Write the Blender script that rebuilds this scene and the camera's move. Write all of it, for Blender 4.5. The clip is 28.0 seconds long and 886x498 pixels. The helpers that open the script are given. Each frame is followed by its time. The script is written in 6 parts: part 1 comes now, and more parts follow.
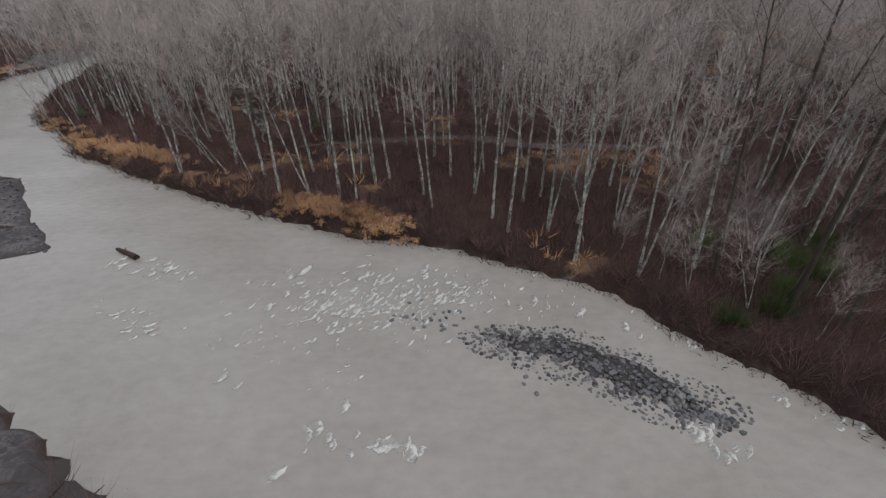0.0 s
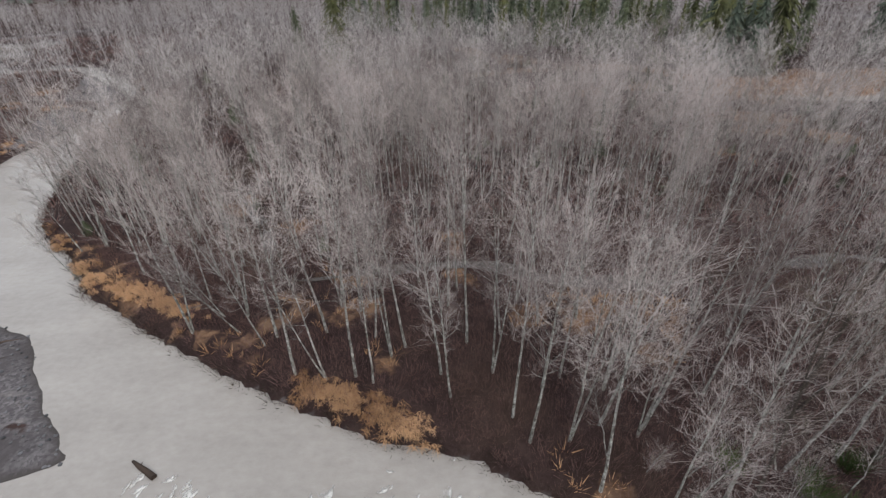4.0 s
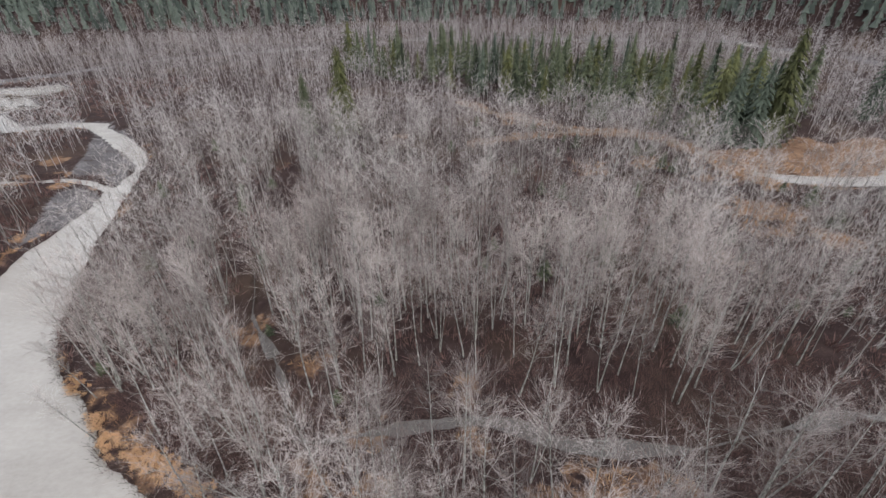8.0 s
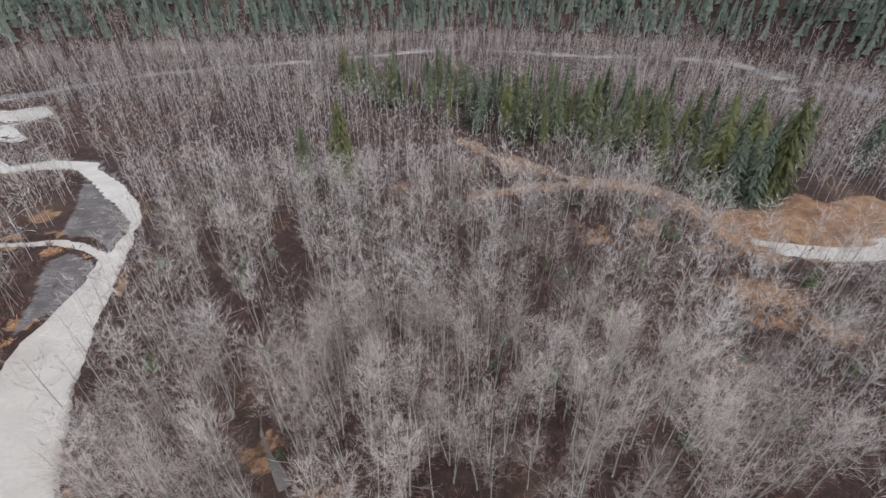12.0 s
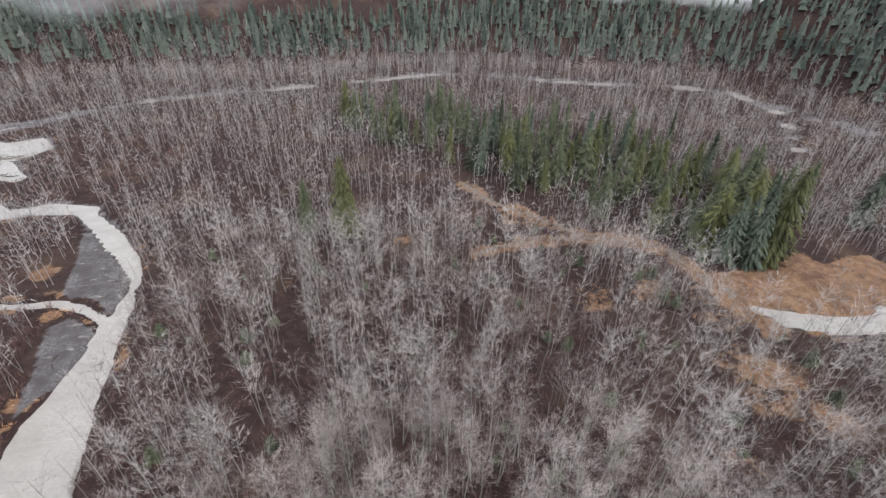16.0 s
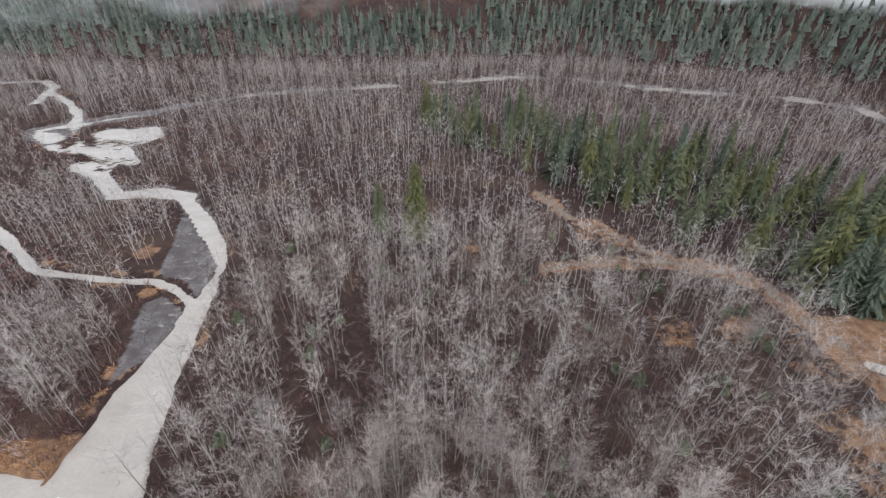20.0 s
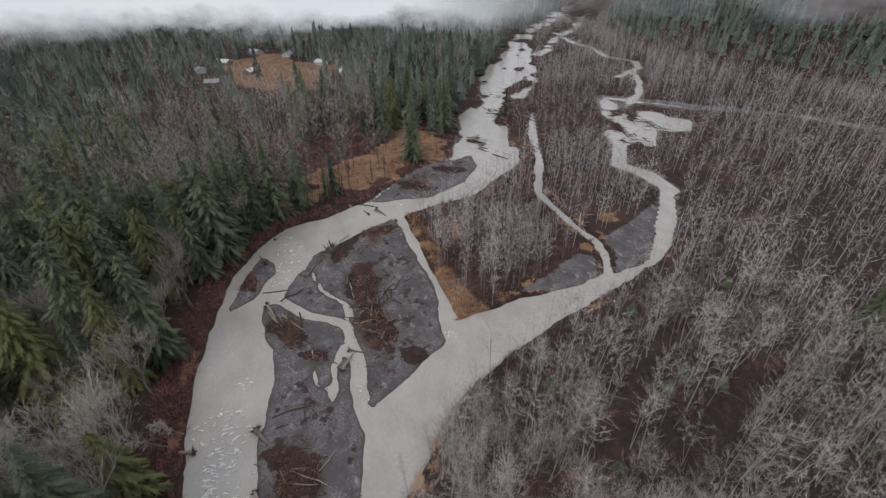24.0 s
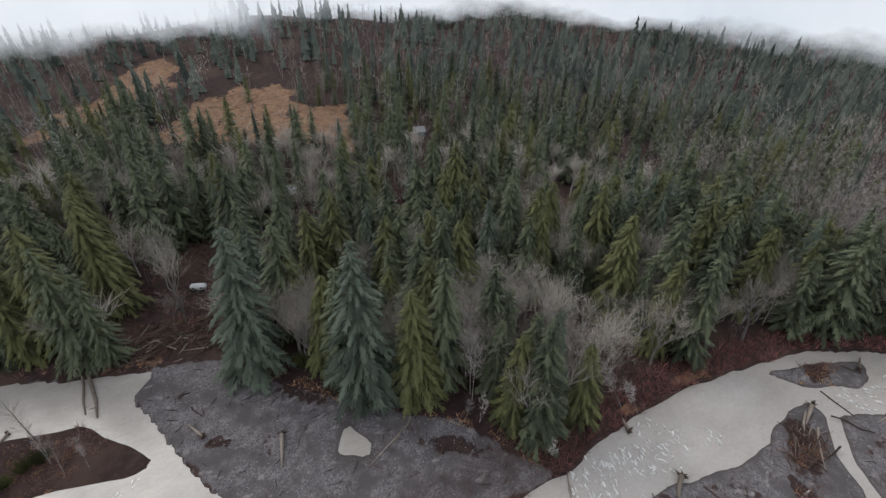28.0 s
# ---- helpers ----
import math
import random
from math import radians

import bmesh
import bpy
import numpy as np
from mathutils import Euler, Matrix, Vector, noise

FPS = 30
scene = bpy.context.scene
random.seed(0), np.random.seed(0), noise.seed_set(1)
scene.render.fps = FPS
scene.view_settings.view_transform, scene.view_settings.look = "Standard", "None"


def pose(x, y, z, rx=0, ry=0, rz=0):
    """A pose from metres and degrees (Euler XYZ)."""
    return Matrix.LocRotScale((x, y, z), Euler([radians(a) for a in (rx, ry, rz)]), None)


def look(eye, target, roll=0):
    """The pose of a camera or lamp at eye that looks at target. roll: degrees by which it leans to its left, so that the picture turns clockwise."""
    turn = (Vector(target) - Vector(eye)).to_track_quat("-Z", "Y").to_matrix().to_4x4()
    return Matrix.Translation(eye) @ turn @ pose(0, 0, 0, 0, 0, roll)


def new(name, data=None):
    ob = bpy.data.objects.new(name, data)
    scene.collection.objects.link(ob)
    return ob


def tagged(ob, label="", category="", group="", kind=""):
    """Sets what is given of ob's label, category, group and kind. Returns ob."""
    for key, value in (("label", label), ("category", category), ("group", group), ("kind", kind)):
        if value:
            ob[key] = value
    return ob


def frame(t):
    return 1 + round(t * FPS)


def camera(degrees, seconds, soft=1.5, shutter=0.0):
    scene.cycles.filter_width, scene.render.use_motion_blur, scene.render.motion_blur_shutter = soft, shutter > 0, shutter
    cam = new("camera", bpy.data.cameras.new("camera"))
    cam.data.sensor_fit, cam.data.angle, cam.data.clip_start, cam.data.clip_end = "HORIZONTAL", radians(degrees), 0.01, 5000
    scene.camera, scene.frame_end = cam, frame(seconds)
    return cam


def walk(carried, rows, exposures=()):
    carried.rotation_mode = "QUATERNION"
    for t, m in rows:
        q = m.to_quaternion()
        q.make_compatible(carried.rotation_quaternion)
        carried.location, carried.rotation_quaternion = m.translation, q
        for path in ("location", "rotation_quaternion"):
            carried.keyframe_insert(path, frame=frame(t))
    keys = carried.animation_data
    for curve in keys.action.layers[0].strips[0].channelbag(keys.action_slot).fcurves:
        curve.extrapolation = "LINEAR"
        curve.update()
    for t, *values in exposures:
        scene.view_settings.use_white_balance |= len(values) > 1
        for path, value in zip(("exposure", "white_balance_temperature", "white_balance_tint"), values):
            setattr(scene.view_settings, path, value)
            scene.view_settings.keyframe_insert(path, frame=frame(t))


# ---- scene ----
cam = camera(90.0, 28.0, 1.35)
# seconds, eye x y z, yaw to the left of north, pitch, roll
PATH = [
    (0, 0.01, -0.32, 22.87, 0.02, -32.74, -0.77),
    (0.5, -0.17, 0.91, 24.64, 0.32, -32.90, -1.61),
    (1, -0.42, 2.24, 26.60, 0.42, -33.01, -2.02),
    (1.5, -0.67, 3.60, 28.66, 0.63, -33.05, -2.67),
    (2, -0.84, 5.12, 30.76, 0.66, -33.17, -2.82),
    (2.5, -0.93, 6.73, 32.79, 0.54, -33.27, -2.28),
    (3, -1.08, 8.31, 34.96, 0.67, -33.31, -2.53),
    (3.5, -1.39, 9.84, 37.20, 0.26, -33.32, -1.88),
    (5.5, -2.21, 15.23, 46.77, -0.46, -32.36, -0.49),
    (6, -2.51, 16.67, 49.25, -0.55, -32.15, -0.23),
    (6.5, -2.59, 18.23, 51.70, -0.27, -32.05, -0.59),
    (7, -2.79, 19.79, 54.13, -0.22, -32.08, -0.74),
    (7.5, -3.01, 21.46, 56.64, -0.21, -32.17, -0.85),
    (8, -3.29, 23.23, 59.26, -0.20, -32.32, -0.93),
    (8.5, -3.54, 24.93, 61.76, -0.13, -32.37, -1.03),
    (9, -3.82, 26.53, 64.06, -0.18, -32.39, -1.05),
    (9.5, -4.03, 28.19, 66.52, -0.29, -32.49, -1.00),
    (10, -4.37, 29.98, 69.20, -0.62, -32.66, -0.59),
    (10.5, -5.01, 31.91, 71.96, -0.94, -32.90, -0.25),
    (11, -5.97, 33.95, 74.87, -1.37, -33.21, -0.06),
    (11.5, -6.86, 36.06, 77.66, -1.67, -33.47, 0.05),
    (12, -7.47, 37.92, 80.25, -1.90, -33.71, 0.37),
    (12.5, -7.78, 39.52, 82.58, -2.02, -33.69, 0.49),
    (14.5, -8.05, 44.55, 91.23, -2.01, -33.31, 0.40),
    (15, -8.31, 45.97, 93.48, -2.35, -33.32, 1.17),
    (15.5, -8.70, 47.64, 95.73, -2.49, -33.38, 1.46),
    (16, -9.10, 49.28, 97.68, -2.39, -33.36, 1.27),
    (16.5, -9.53, 50.80, 99.00, -2.44, -33.36, 1.15),
    (17, -9.82, 52.13, 99.53, -1.84, -33.41, -0.08),
    (17.5, -9.96, 53.22, 99.56, -0.78, -33.41, -1.76),
    (18, -10.07, 53.93, 99.43, 0.01, -33.40, -2.70),
    (18.5, -10.28, 54.10, 99.40, -0.73, -33.44, -1.75),
    (19, -10.22, 54.11, 99.32, -0.11, -33.47, -1.95),
    (19.5, -10.07, 54.01, 99.34, 3.00, -33.57, -0.45),
    (20, -9.80, 53.91, 99.43, 7.99, -33.62, 0.43),
    (20.5, -9.34, 53.88, 99.55, 13.51, -33.67, 1.01),
    (22.5, -6.00, 55.05, 99.85, 46.79, -34.03, 0.20),
    (23, -5.54, 55.42, 99.70, 55.06, -33.97, 0.08),
    (23.5, -5.14, 55.83, 99.45, 63.07, -33.62, 0.32),
    (24, -4.82, 56.37, 99.08, 71.71, -33.60, -0.26),
    (24.5, -4.57, 56.65, 98.83, 80.69, -33.40, 0.36),
    (25, -4.56, 56.86, 98.63, 90.58, -33.25, 0.48),
    (25.5, -4.71, 57.06, 98.55, 100.63, -33.19, 0.64),
    (26, -4.88, 57.20, 98.60, 111.07, -33.07, 1.05),
    (26.5, -5.18, 57.51, 98.47, 121.39, -32.92, 0.79),
    (27, -5.53, 57.79, 98.30, 131.74, -32.73, 1.34),
    (27.5, -5.82, 57.95, 98.16, 142.22, -32.54, 1.33),
    (28, -6.07, 58.07, 98.12, 151.62, -32.34, 1.22),
]


def aim(x, y, z, yaw, pitch, roll):
    a, b = radians(yaw), radians(pitch)
    ahead = Vector((-math.sin(a) * math.cos(b), math.cos(a) * math.cos(b), math.sin(b)))
    return look((x, y, z), Vector((x, y, z)) + 50 * ahead, roll)


EXPOSURES = [(0.0, -0.36), (3.0, 0.03), (6.0, 0.35), (12.0, 0.58), (19.0, 0.66), (20.5, 0.44), (22.5, 0.02), (24.0, -0.13), (26.0, -0.09), (28.0, 0.08)]
walk(cam, [(t, aim(*row)) for t, *row in PATH], EXPOSURES)

# ---- sky and light: a low overcast ----
world = bpy.data.worlds.new("overcast_sky")
scene.world = world
world.use_nodes = True
wn, wl = world.node_tree.nodes, world.node_tree.links
wn.clear()
sky = wn.new("ShaderNodeTexSky")
sky.sky_type, sky.sun_disc = "NISHITA", False
sky.sun_elevation, sky.sun_rotation = radians(42), radians(150)
sky.air_density, sky.dust_density = 1.0, 4.0
grey = wn.new("ShaderNodeHueSaturation")
grey.inputs["Saturation"].default_value = 0.22
wl.new(sky.outputs[0], grey.inputs["Color"])
cloud = wn.new("ShaderNodeTexNoise")
cloud.inputs["Scale"].default_value, cloud.inputs["Detail"].default_value = 2.2, 6
deck = wn.new("ShaderNodeMixRGB")
deck.inputs[0].default_value = 0.75
ramp = wn.new("ShaderNodeValToRGB")
ramp.color_ramp.elements[0].position, ramp.color_ramp.elements[0].color = 0.3, (5.5, 6.0, 6.8, 1)
ramp.color_ramp.elements[1].position, ramp.color_ramp.elements[1].color = 0.7, (8.5, 9.05, 9.95, 1)
wl.new(cloud.outputs["Fac"], ramp.inputs[0])
wl.new(grey.outputs[0], deck.inputs[1])
wl.new(ramp.outputs[0], deck.inputs[2])
back = wn.new("ShaderNodeBackground")
back.inputs["Strength"].default_value = 0.135
wl.new(deck.outputs[0], back.inputs["Color"])
wl.new(back.outputs[0], wn.new("ShaderNodeOutputWorld").inputs["Surface"])
sun_data = bpy.data.lights.new("sun", "SUN")
sun_data.energy, sun_data.angle, sun_data.color = 0.7, radians(30), (1.0, 0.97, 0.93)
sun = new("sun", sun_data)
sun.matrix_world = look((0, 0, 300), Vector((0, 0, 300)) - Vector((math.sin(radians(150)) * math.cos(radians(42)), math.cos(radians(150)) * math.cos(radians(42)), math.sin(radians(42)))))

# ---- materials ----
def material(name, rough=0.9, spec=0.2, metal=0.0):
    m = bpy.data.materials.new(name)
    m.use_nodes = True
    b = m.node_tree.nodes["Principled BSDF"]
    b.inputs["Roughness"].default_value = rough
    b.inputs["Specular IOR Level"].default_value = spec
    b.inputs["Metallic"].default_value = metal
    return m, m.node_tree.nodes, m.node_tree.links, b


def node(nodes, kind, **sets):
    n = nodes.new(kind)
    for k, v in sets.items():
        n.inputs[k].default_value = v
    return n


def ramp_of(nodes, stops):
    r = nodes.new("ShaderNodeValToRGB")
    e = r.color_ramp.elements
    while len(e) < len(stops):
        e.new(0.5)
    for el, (at, col) in zip(e, stops):
        el.position, el.color = at, (*col, 1)
    return r


def mix(nodes, links, fac, a, b, blend="MIX"):
    m = nodes.new("ShaderNodeMixRGB")
    m.blend_type = blend
    for sock, v in zip(m.inputs, (fac, a, b)):
        if hasattr(v, "links"):
            links.new(v, sock)
        else:
            sock.default_value = v if not isinstance(v, tuple) else (*v, 1)
    return m.outputs[0]


def math_node(nodes, links, op, a, b=0.0, c=0.0):
    m = nodes.new("ShaderNodeMath")
    m.operation = op
    for sock, v in zip(m.inputs, (a, b, c)):
        if hasattr(v, "links"):
            links.new(v, sock)
        else:
            sock.default_value = v
    return m.outputs[0]


def noise_of(nodes, links, scale, detail=4.0, rough=0.55, stretch=None):
    co = nodes.new("ShaderNodeNewGeometry").outputs["Position"]
    if stretch:
        mp = nodes.new("ShaderNodeMapping")
        mp.inputs["Scale"].default_value = stretch
        links.new(co, mp.inputs["Vector"])
        co = mp.outputs[0]
    n = node(nodes, "ShaderNodeTexNoise", Scale=scale, Detail=detail, Roughness=rough)
    links.new(co, n.inputs["Vector"])
    return n.outputs["Fac"]


def bump(nodes, links, bsdf, height, strength, distance):
    b = node(nodes, "ShaderNodeBump", Strength=strength, Distance=distance)
    links.new(height, b.inputs["Height"])
    links.new(b.outputs[0], bsdf.inputs["Normal"])


def varied(name, dark, light, scale=0.6, fine=9.0, rough=0.9, spec=0.2, tone=0.5, strength=0.4, depth=0.03, metal=0.0):
    """A surface between two colours: large patches, fine grain, and a tone of its own for each piece."""
    m, n, l, b = material(name, rough, spec, metal)
    piece = n.new("ShaderNodeAttribute")
    piece.attribute_name = "tone"
    own = n.new("ShaderNodeObjectInfo")
    t = math_node(n, l, "FRACT", math_node(n, l, "ADD", piece.outputs["Fac"], own.outputs["Random"]))
    big, small = noise_of(n, l, scale), noise_of(n, l, fine, 3)
    f = math_node(n, l, "ADD", math_node(n, l, "MULTIPLY", t, tone), math_node(n, l, "MULTIPLY", big, 0.75 - tone / 2))
    f = math_node(n, l, "ADD", f, math_node(n, l, "MULTIPLY", small, 0.5 - tone / 3))
    r = ramp_of(n, [(0.25, dark), (0.85, light)])
    l.new(f, r.inputs[0])
    l.new(r.outputs[0], b.inputs["Base Color"])
    if strength:
        bump(n, l, b, small, strength, depth)
    return m


NEAR_TWIG = varied("alder_twigs", (0.17, 0.135, 0.125), (0.56, 0.485, 0.455), 0.05, 2.0, tone=0.85, strength=0)
TWIG = varied("bare_twigs", (0.15, 0.12, 0.115), (0.57, 0.515, 0.49), 0.05, 2.0, tone=0.85, strength=0)
# distant twigs: paler and flatter, with the valley's haze put into the colour
TWIG_HAZED = varied("hazed_twigs", (0.25, 0.222, 0.215), (0.47, 0.43, 0.418), 0.02, 0.3, tone=0.65, strength=0)
TWIG_RED = varied("reddish_twigs", (0.23, 0.19, 0.18), (0.45, 0.40, 0.38), 0.05, 2.0, tone=0.8, strength=0)
TWIG_MOSS = varied("mossy_twigs", (0.19, 0.168, 0.145), (0.52, 0.465, 0.405), 0.1, 2.0, tone=0.7, strength=0)
SHRUB = varied("brown_brush", (0.07, 0.038, 0.035), (0.225, 0.135, 0.12), 0.06, 1.5, tone=0.7, strength=0)
SHRUB_RED = varied("red_brush", (0.12, 0.048, 0.042), (0.33, 0.155, 0.135), 0.06, 1.5, tone=0.7, strength=0)
GRASS = varied("dead_orange_grass", (0.25, 0.128, 0.062), (0.64, 0.39, 0.22), 0.2, 2.0, tone=0.7, strength=0)
GREENERY = varied("green_brush", (0.035, 0.06, 0.02), (0.10, 0.15, 0.045), 0.3, 3.0, tone=0.6, strength=0)
NEEDLE = varied("fir_needles", (0.018, 0.024, 0.015), (0.12, 0.135, 0.078), 0.25, 3.0, rough=0.7, tone=0.75, strength=0)
# distant needles: aerial haze is mixed into the colour, greyer, bluer and lighter
NEEDLE_HAZED = varied("hazed_needles", (0.032, 0.043, 0.037), (0.128, 0.148, 0.122), 0.05, 0.6, rough=0.7, tone=0.7, strength=0)
NEEDLE_LIGHT = varied("cedar_needles", (0.029, 0.034, 0.015), (0.13, 0.132, 0.053), 0.3, 3.0, rough=0.7, tone=0.6, strength=0)
NEEDLE_BLUE = varied("spruce_needles", (0.024, 0.033, 0.025), (0.115, 0.138, 0.102), 0.3, 3.0, rough=0.7, tone=0.6, strength=0)
DARK_BARK = varied("dark_bark", (0.03, 0.024, 0.02), (0.10, 0.082, 0.07), 0.8, 14.0, tone=0.4, strength=0.7)
DEAD_WOOD = varied("weathered_wood", (0.10, 0.075, 0.06), (0.30, 0.25, 0.21), 0.5, 12.0, tone=0.6, strength=0.6)
WET_WOOD = varied("wet_dark_wood", (0.025, 0.018, 0.014), (0.10, 0.07, 0.055), 0.5, 12.0, tone=0.6, strength=0.6)
STONE = varied("river_stone", (0.035, 0.034, 0.037), (0.19, 0.185, 0.19), 0.8, 22.0, rough=0.75, tone=0.8, strength=0.3, depth=0.02)
WHITE_METAL = varied("white_painted_metal", (0.62, 0.62, 0.62), (0.85, 0.85, 0.84), 0.5, 4.0, rough=0.4, spec=0.5, tone=0.1, strength=0)
GREY_ROOF = varied("grey_roof_shingle", (0.16, 0.16, 0.165), (0.34, 0.34, 0.35), 0.6, 6.0, rough=0.8, tone=0.3)
SIDING = varied("pale_house_siding", (0.34, 0.35, 0.36), (0.55, 0.56, 0.56), 0.5, 5.0, tone=0.4, strength=0.2)
BLUE_SIDING = varied("blue_grey_siding", (0.10, 0.14, 0.19), (0.19, 0.24, 0.30), 0.5, 5.0, tone=0.3, strength=0.2)
BROWN_SIDING = varied("brown_board_siding", (0.10, 0.07, 0.05), (0.22, 0.17, 0.13), 0.5, 6.0, tone=0.3, strength=0.3)
RUBBER = varied("black_rubber", (0.012, 0.012, 0.012), (0.03, 0.03, 0.03), 2.0, 9.0, tone=0.1, strength=0)
DARK_GLASS = varied("dark_window_glass", (0.02, 0.025, 0.03), (0.05, 0.055, 0.06), 0.5, 2.0, rough=0.08, spec=0.6, tone=0.2, strength=0)
TARP = varied("white_sheet_roof", (0.5, 0.52, 0.53), (0.75, 0.76, 0.76), 0.4, 4.0, rough=0.6, tone=0.2, strength=0.3)


def birch_bark():
    m, n, l, b = material("pale_blotched_bark", 0.85)
    big = noise_of(n, l, 1.4, 5, 0.6, (2.5, 2.5, 1.0))
    scar = noise_of(n, l, 3.0, 4, 0.7, (1.0, 1.0, 3.5))
    z = n.new("ShaderNodeSeparateXYZ")
    l.new(n.new("ShaderNodeNewGeometry").outputs["Position"], z.inputs[0])
    r = ramp_of(n, [(0.34, (0.10, 0.09, 0.08)), (0.5, (0.34, 0.33, 0.30)), (0.64, (0.62, 0.61, 0.57))])
    l.new(big, r.inputs[0])
    s = ramp_of(n, [(0.52, (0, 0, 0)), (0.6, (1, 1, 1))])
    l.new(scar, s.inputs[0])
    col = mix(n, l, s.outputs[0], r.outputs[0], (0.085, 0.07, 0.06))
    l.new(col, b.inputs["Base Color"])
    bump(n, l, b, scar, 0.4, 0.02)
    return m


BARK = birch_bark()
GREY_BARK = varied("grey_bark", (0.075, 0.066, 0.06), (0.36, 0.335, 0.31), 0.6, 6.0, tone=0.6, strength=0)


def ground_material():
    m, n, l, b = material("valley_ground", 0.95, 0.15)
    zone = n.new("ShaderNodeAttribute")
    zone.attribute_name = "zone"
    z = n.new("ShaderNodeSeparateColor")
    l.new(zone.outputs["Color"], z.inputs[0])
    big, mid, fine = noise_of(n, l, 0.035, 5), noise_of(n, l, 0.35, 6, 0.65), noise_of(n, l, 3.2, 5, 0.7)
    grit = n.new("ShaderNodeTexVoronoi")
    grit.inputs["Scale"].default_value = 3.0
    l.new(n.new("ShaderNodeNewGeometry").outputs["Position"], grit.inputs["Vector"])
    litter = ramp_of(n, [(0.25, (0.017, 0.0105, 0.01)), (0.5, (0.044, 0.027, 0.025)), (0.78, (0.11, 0.072, 0.062))])
    l.new(math_node(n, l, "ADD", math_node(n, l, "MULTIPLY", mid, 0.6), math_node(n, l, "MULTIPLY", fine, 0.4)), litter.inputs[0])
    brown = mix(n, l, ramp_fac(n, l, big, 0.5, 0.75), litter.outputs[0], (0.095, 0.062, 0.045))
    gravel = ramp_of(n, [(0.25, (0.066, 0.059, 0.06)), (0.55, (0.165, 0.149, 0.151)), (0.8, (0.31, 0.285, 0.286))])
    l.new(math_node(n, l, "ADD", math_node(n, l, "MULTIPLY", mid, 0.55), math_node(n, l, "MULTIPLY", fine, 0.45)), gravel.inputs[0])
    each = n.new("ShaderNodeRGBToBW")
    l.new(grit.outputs["Color"], each.inputs[0])
    pebbled = mix(n, l, 0.45, gravel.outputs[0], each.outputs[0], "OVERLAY")
    damp = mix(n, l, ramp_fac(n, l, noise_of(n, l, 0.13, 5, 0.6), 0.44, 0.6), pebbled, (0.098, 0.086, 0.086))
    silt = mix(n, l, ramp_fac(n, l, noise_of(n, l, 0.2, 4, 0.6, (1.0, 1.8, 1.0)), 0.6, 0.72), damp, (0.29, 0.262, 0.25))
    straw = ramp_of(n, [(0.28, (0.085, 0.05, 0.036)), (0.5, (0.23, 0.132, 0.08)), (0.75, (0.40, 0.265, 0.17))])
    l.new(math_node(n, l, "ADD", math_node(n, l, "MULTIPLY", mid, 0.6), math_node(n, l, "MULTIPLY", fine, 0.4)), straw.inputs[0])
    tufts = mix(n, l, math_node(n, l, "MULTIPLY", ramp_fac(n, l, noise_of(n, l, 0.11, 6, 0.7), 0.47, 0.66), 0.6), straw.outputs[0], litter.outputs[0])
    path = ramp_of(n, [(0.3, (0.11, 0.08, 0.065)), (0.7, (0.27, 0.225, 0.185))])
    l.new(fine, path.inputs[0])
    col = mix(n, l, edge(n, l, z.outputs[1], math_node(n, l, 'ADD', math_node(n, l, 'MULTIPLY', mid, 0.6), math_node(n, l, 'MULTIPLY', big, 0.4)), 0.75), brown, tufts)
    col = mix(n, l, edge(n, l, z.outputs[2], mid, 0.45), col, path.outputs[0])
    high = n.new("ShaderNodeSeparateXYZ")
    l.new(n.new("ShaderNodeNewGeometry").outputs["Position"], high.inputs[0])
    rim = math_node(n, l, "ADD", high.outputs[2], math_node(n, l, "MULTIPLY", math_node(n, l, "SUBTRACT", mid, 0.5), 0.3))
    soaked = mix(n, l, ramp_fac(n, l, rim, -0.1, 0.3), (0.085, 0.074, 0.07), silt)
    col = mix(n, l, edge(n, l, z.outputs[0], mid, 0.3), col, soaked)
    col = mix(n, l, edge(n, l, zone.outputs['Alpha'], mid, 0.8), col, litter.outputs[0])
    l.new(col, b.inputs["Base Color"])
    bump(n, l, b, math_node(n, l, "ADD", mid, fine), 0.6, 0.25)
    return m


def ramp_fac(n, l, v, lo, hi):
    r = ramp_of(n, [(lo, (0, 0, 0)), (hi, (1, 1, 1))])
    l.new(v, r.inputs[0])
    return r.outputs[0]


def edge(n, l, zone, breakup, amount):
    """A zone's share, its edge broken up by noise."""
    v = math_node(n, l, "ADD", zone, math_node(n, l, "MULTIPLY", math_node(n, l, "SUBTRACT", breakup, 0.5), amount * 3))
    return ramp_fac(n, l, v, 0.38, 0.62)


def water_material():
    m, n, l, b = material("silty_river_water", 0.12, 1.0)
    b.inputs["IOR"].default_value = 1.33
    flow = noise_of(n, l, 0.09, 4, 0.6, (1.0, 1.6, 1.0))
    ripple = noise_of(n, l, 0.9, 5, 0.62, (1.0, 1.5, 1.0))
    fine = noise_of(n, l, 4.5, 3, 0.6)
    r = ramp_of(n, [(0.3, (0.315, 0.282, 0.252)), (0.7, (0.445, 0.406, 0.37))])
    l.new(math_node(n, l, "ADD", math_node(n, l, "MULTIPLY", flow, 0.6), math_node(n, l, "MULTIPLY", ripple, 0.4)), r.inputs[0])
    l.new(r.outputs[0], b.inputs["Base Color"])
    bump(n, l, b, math_node(n, l, "ADD", ripple, math_node(n, l, "MULTIPLY", fine, 0.22)), 0.55, 0.12)
    return m


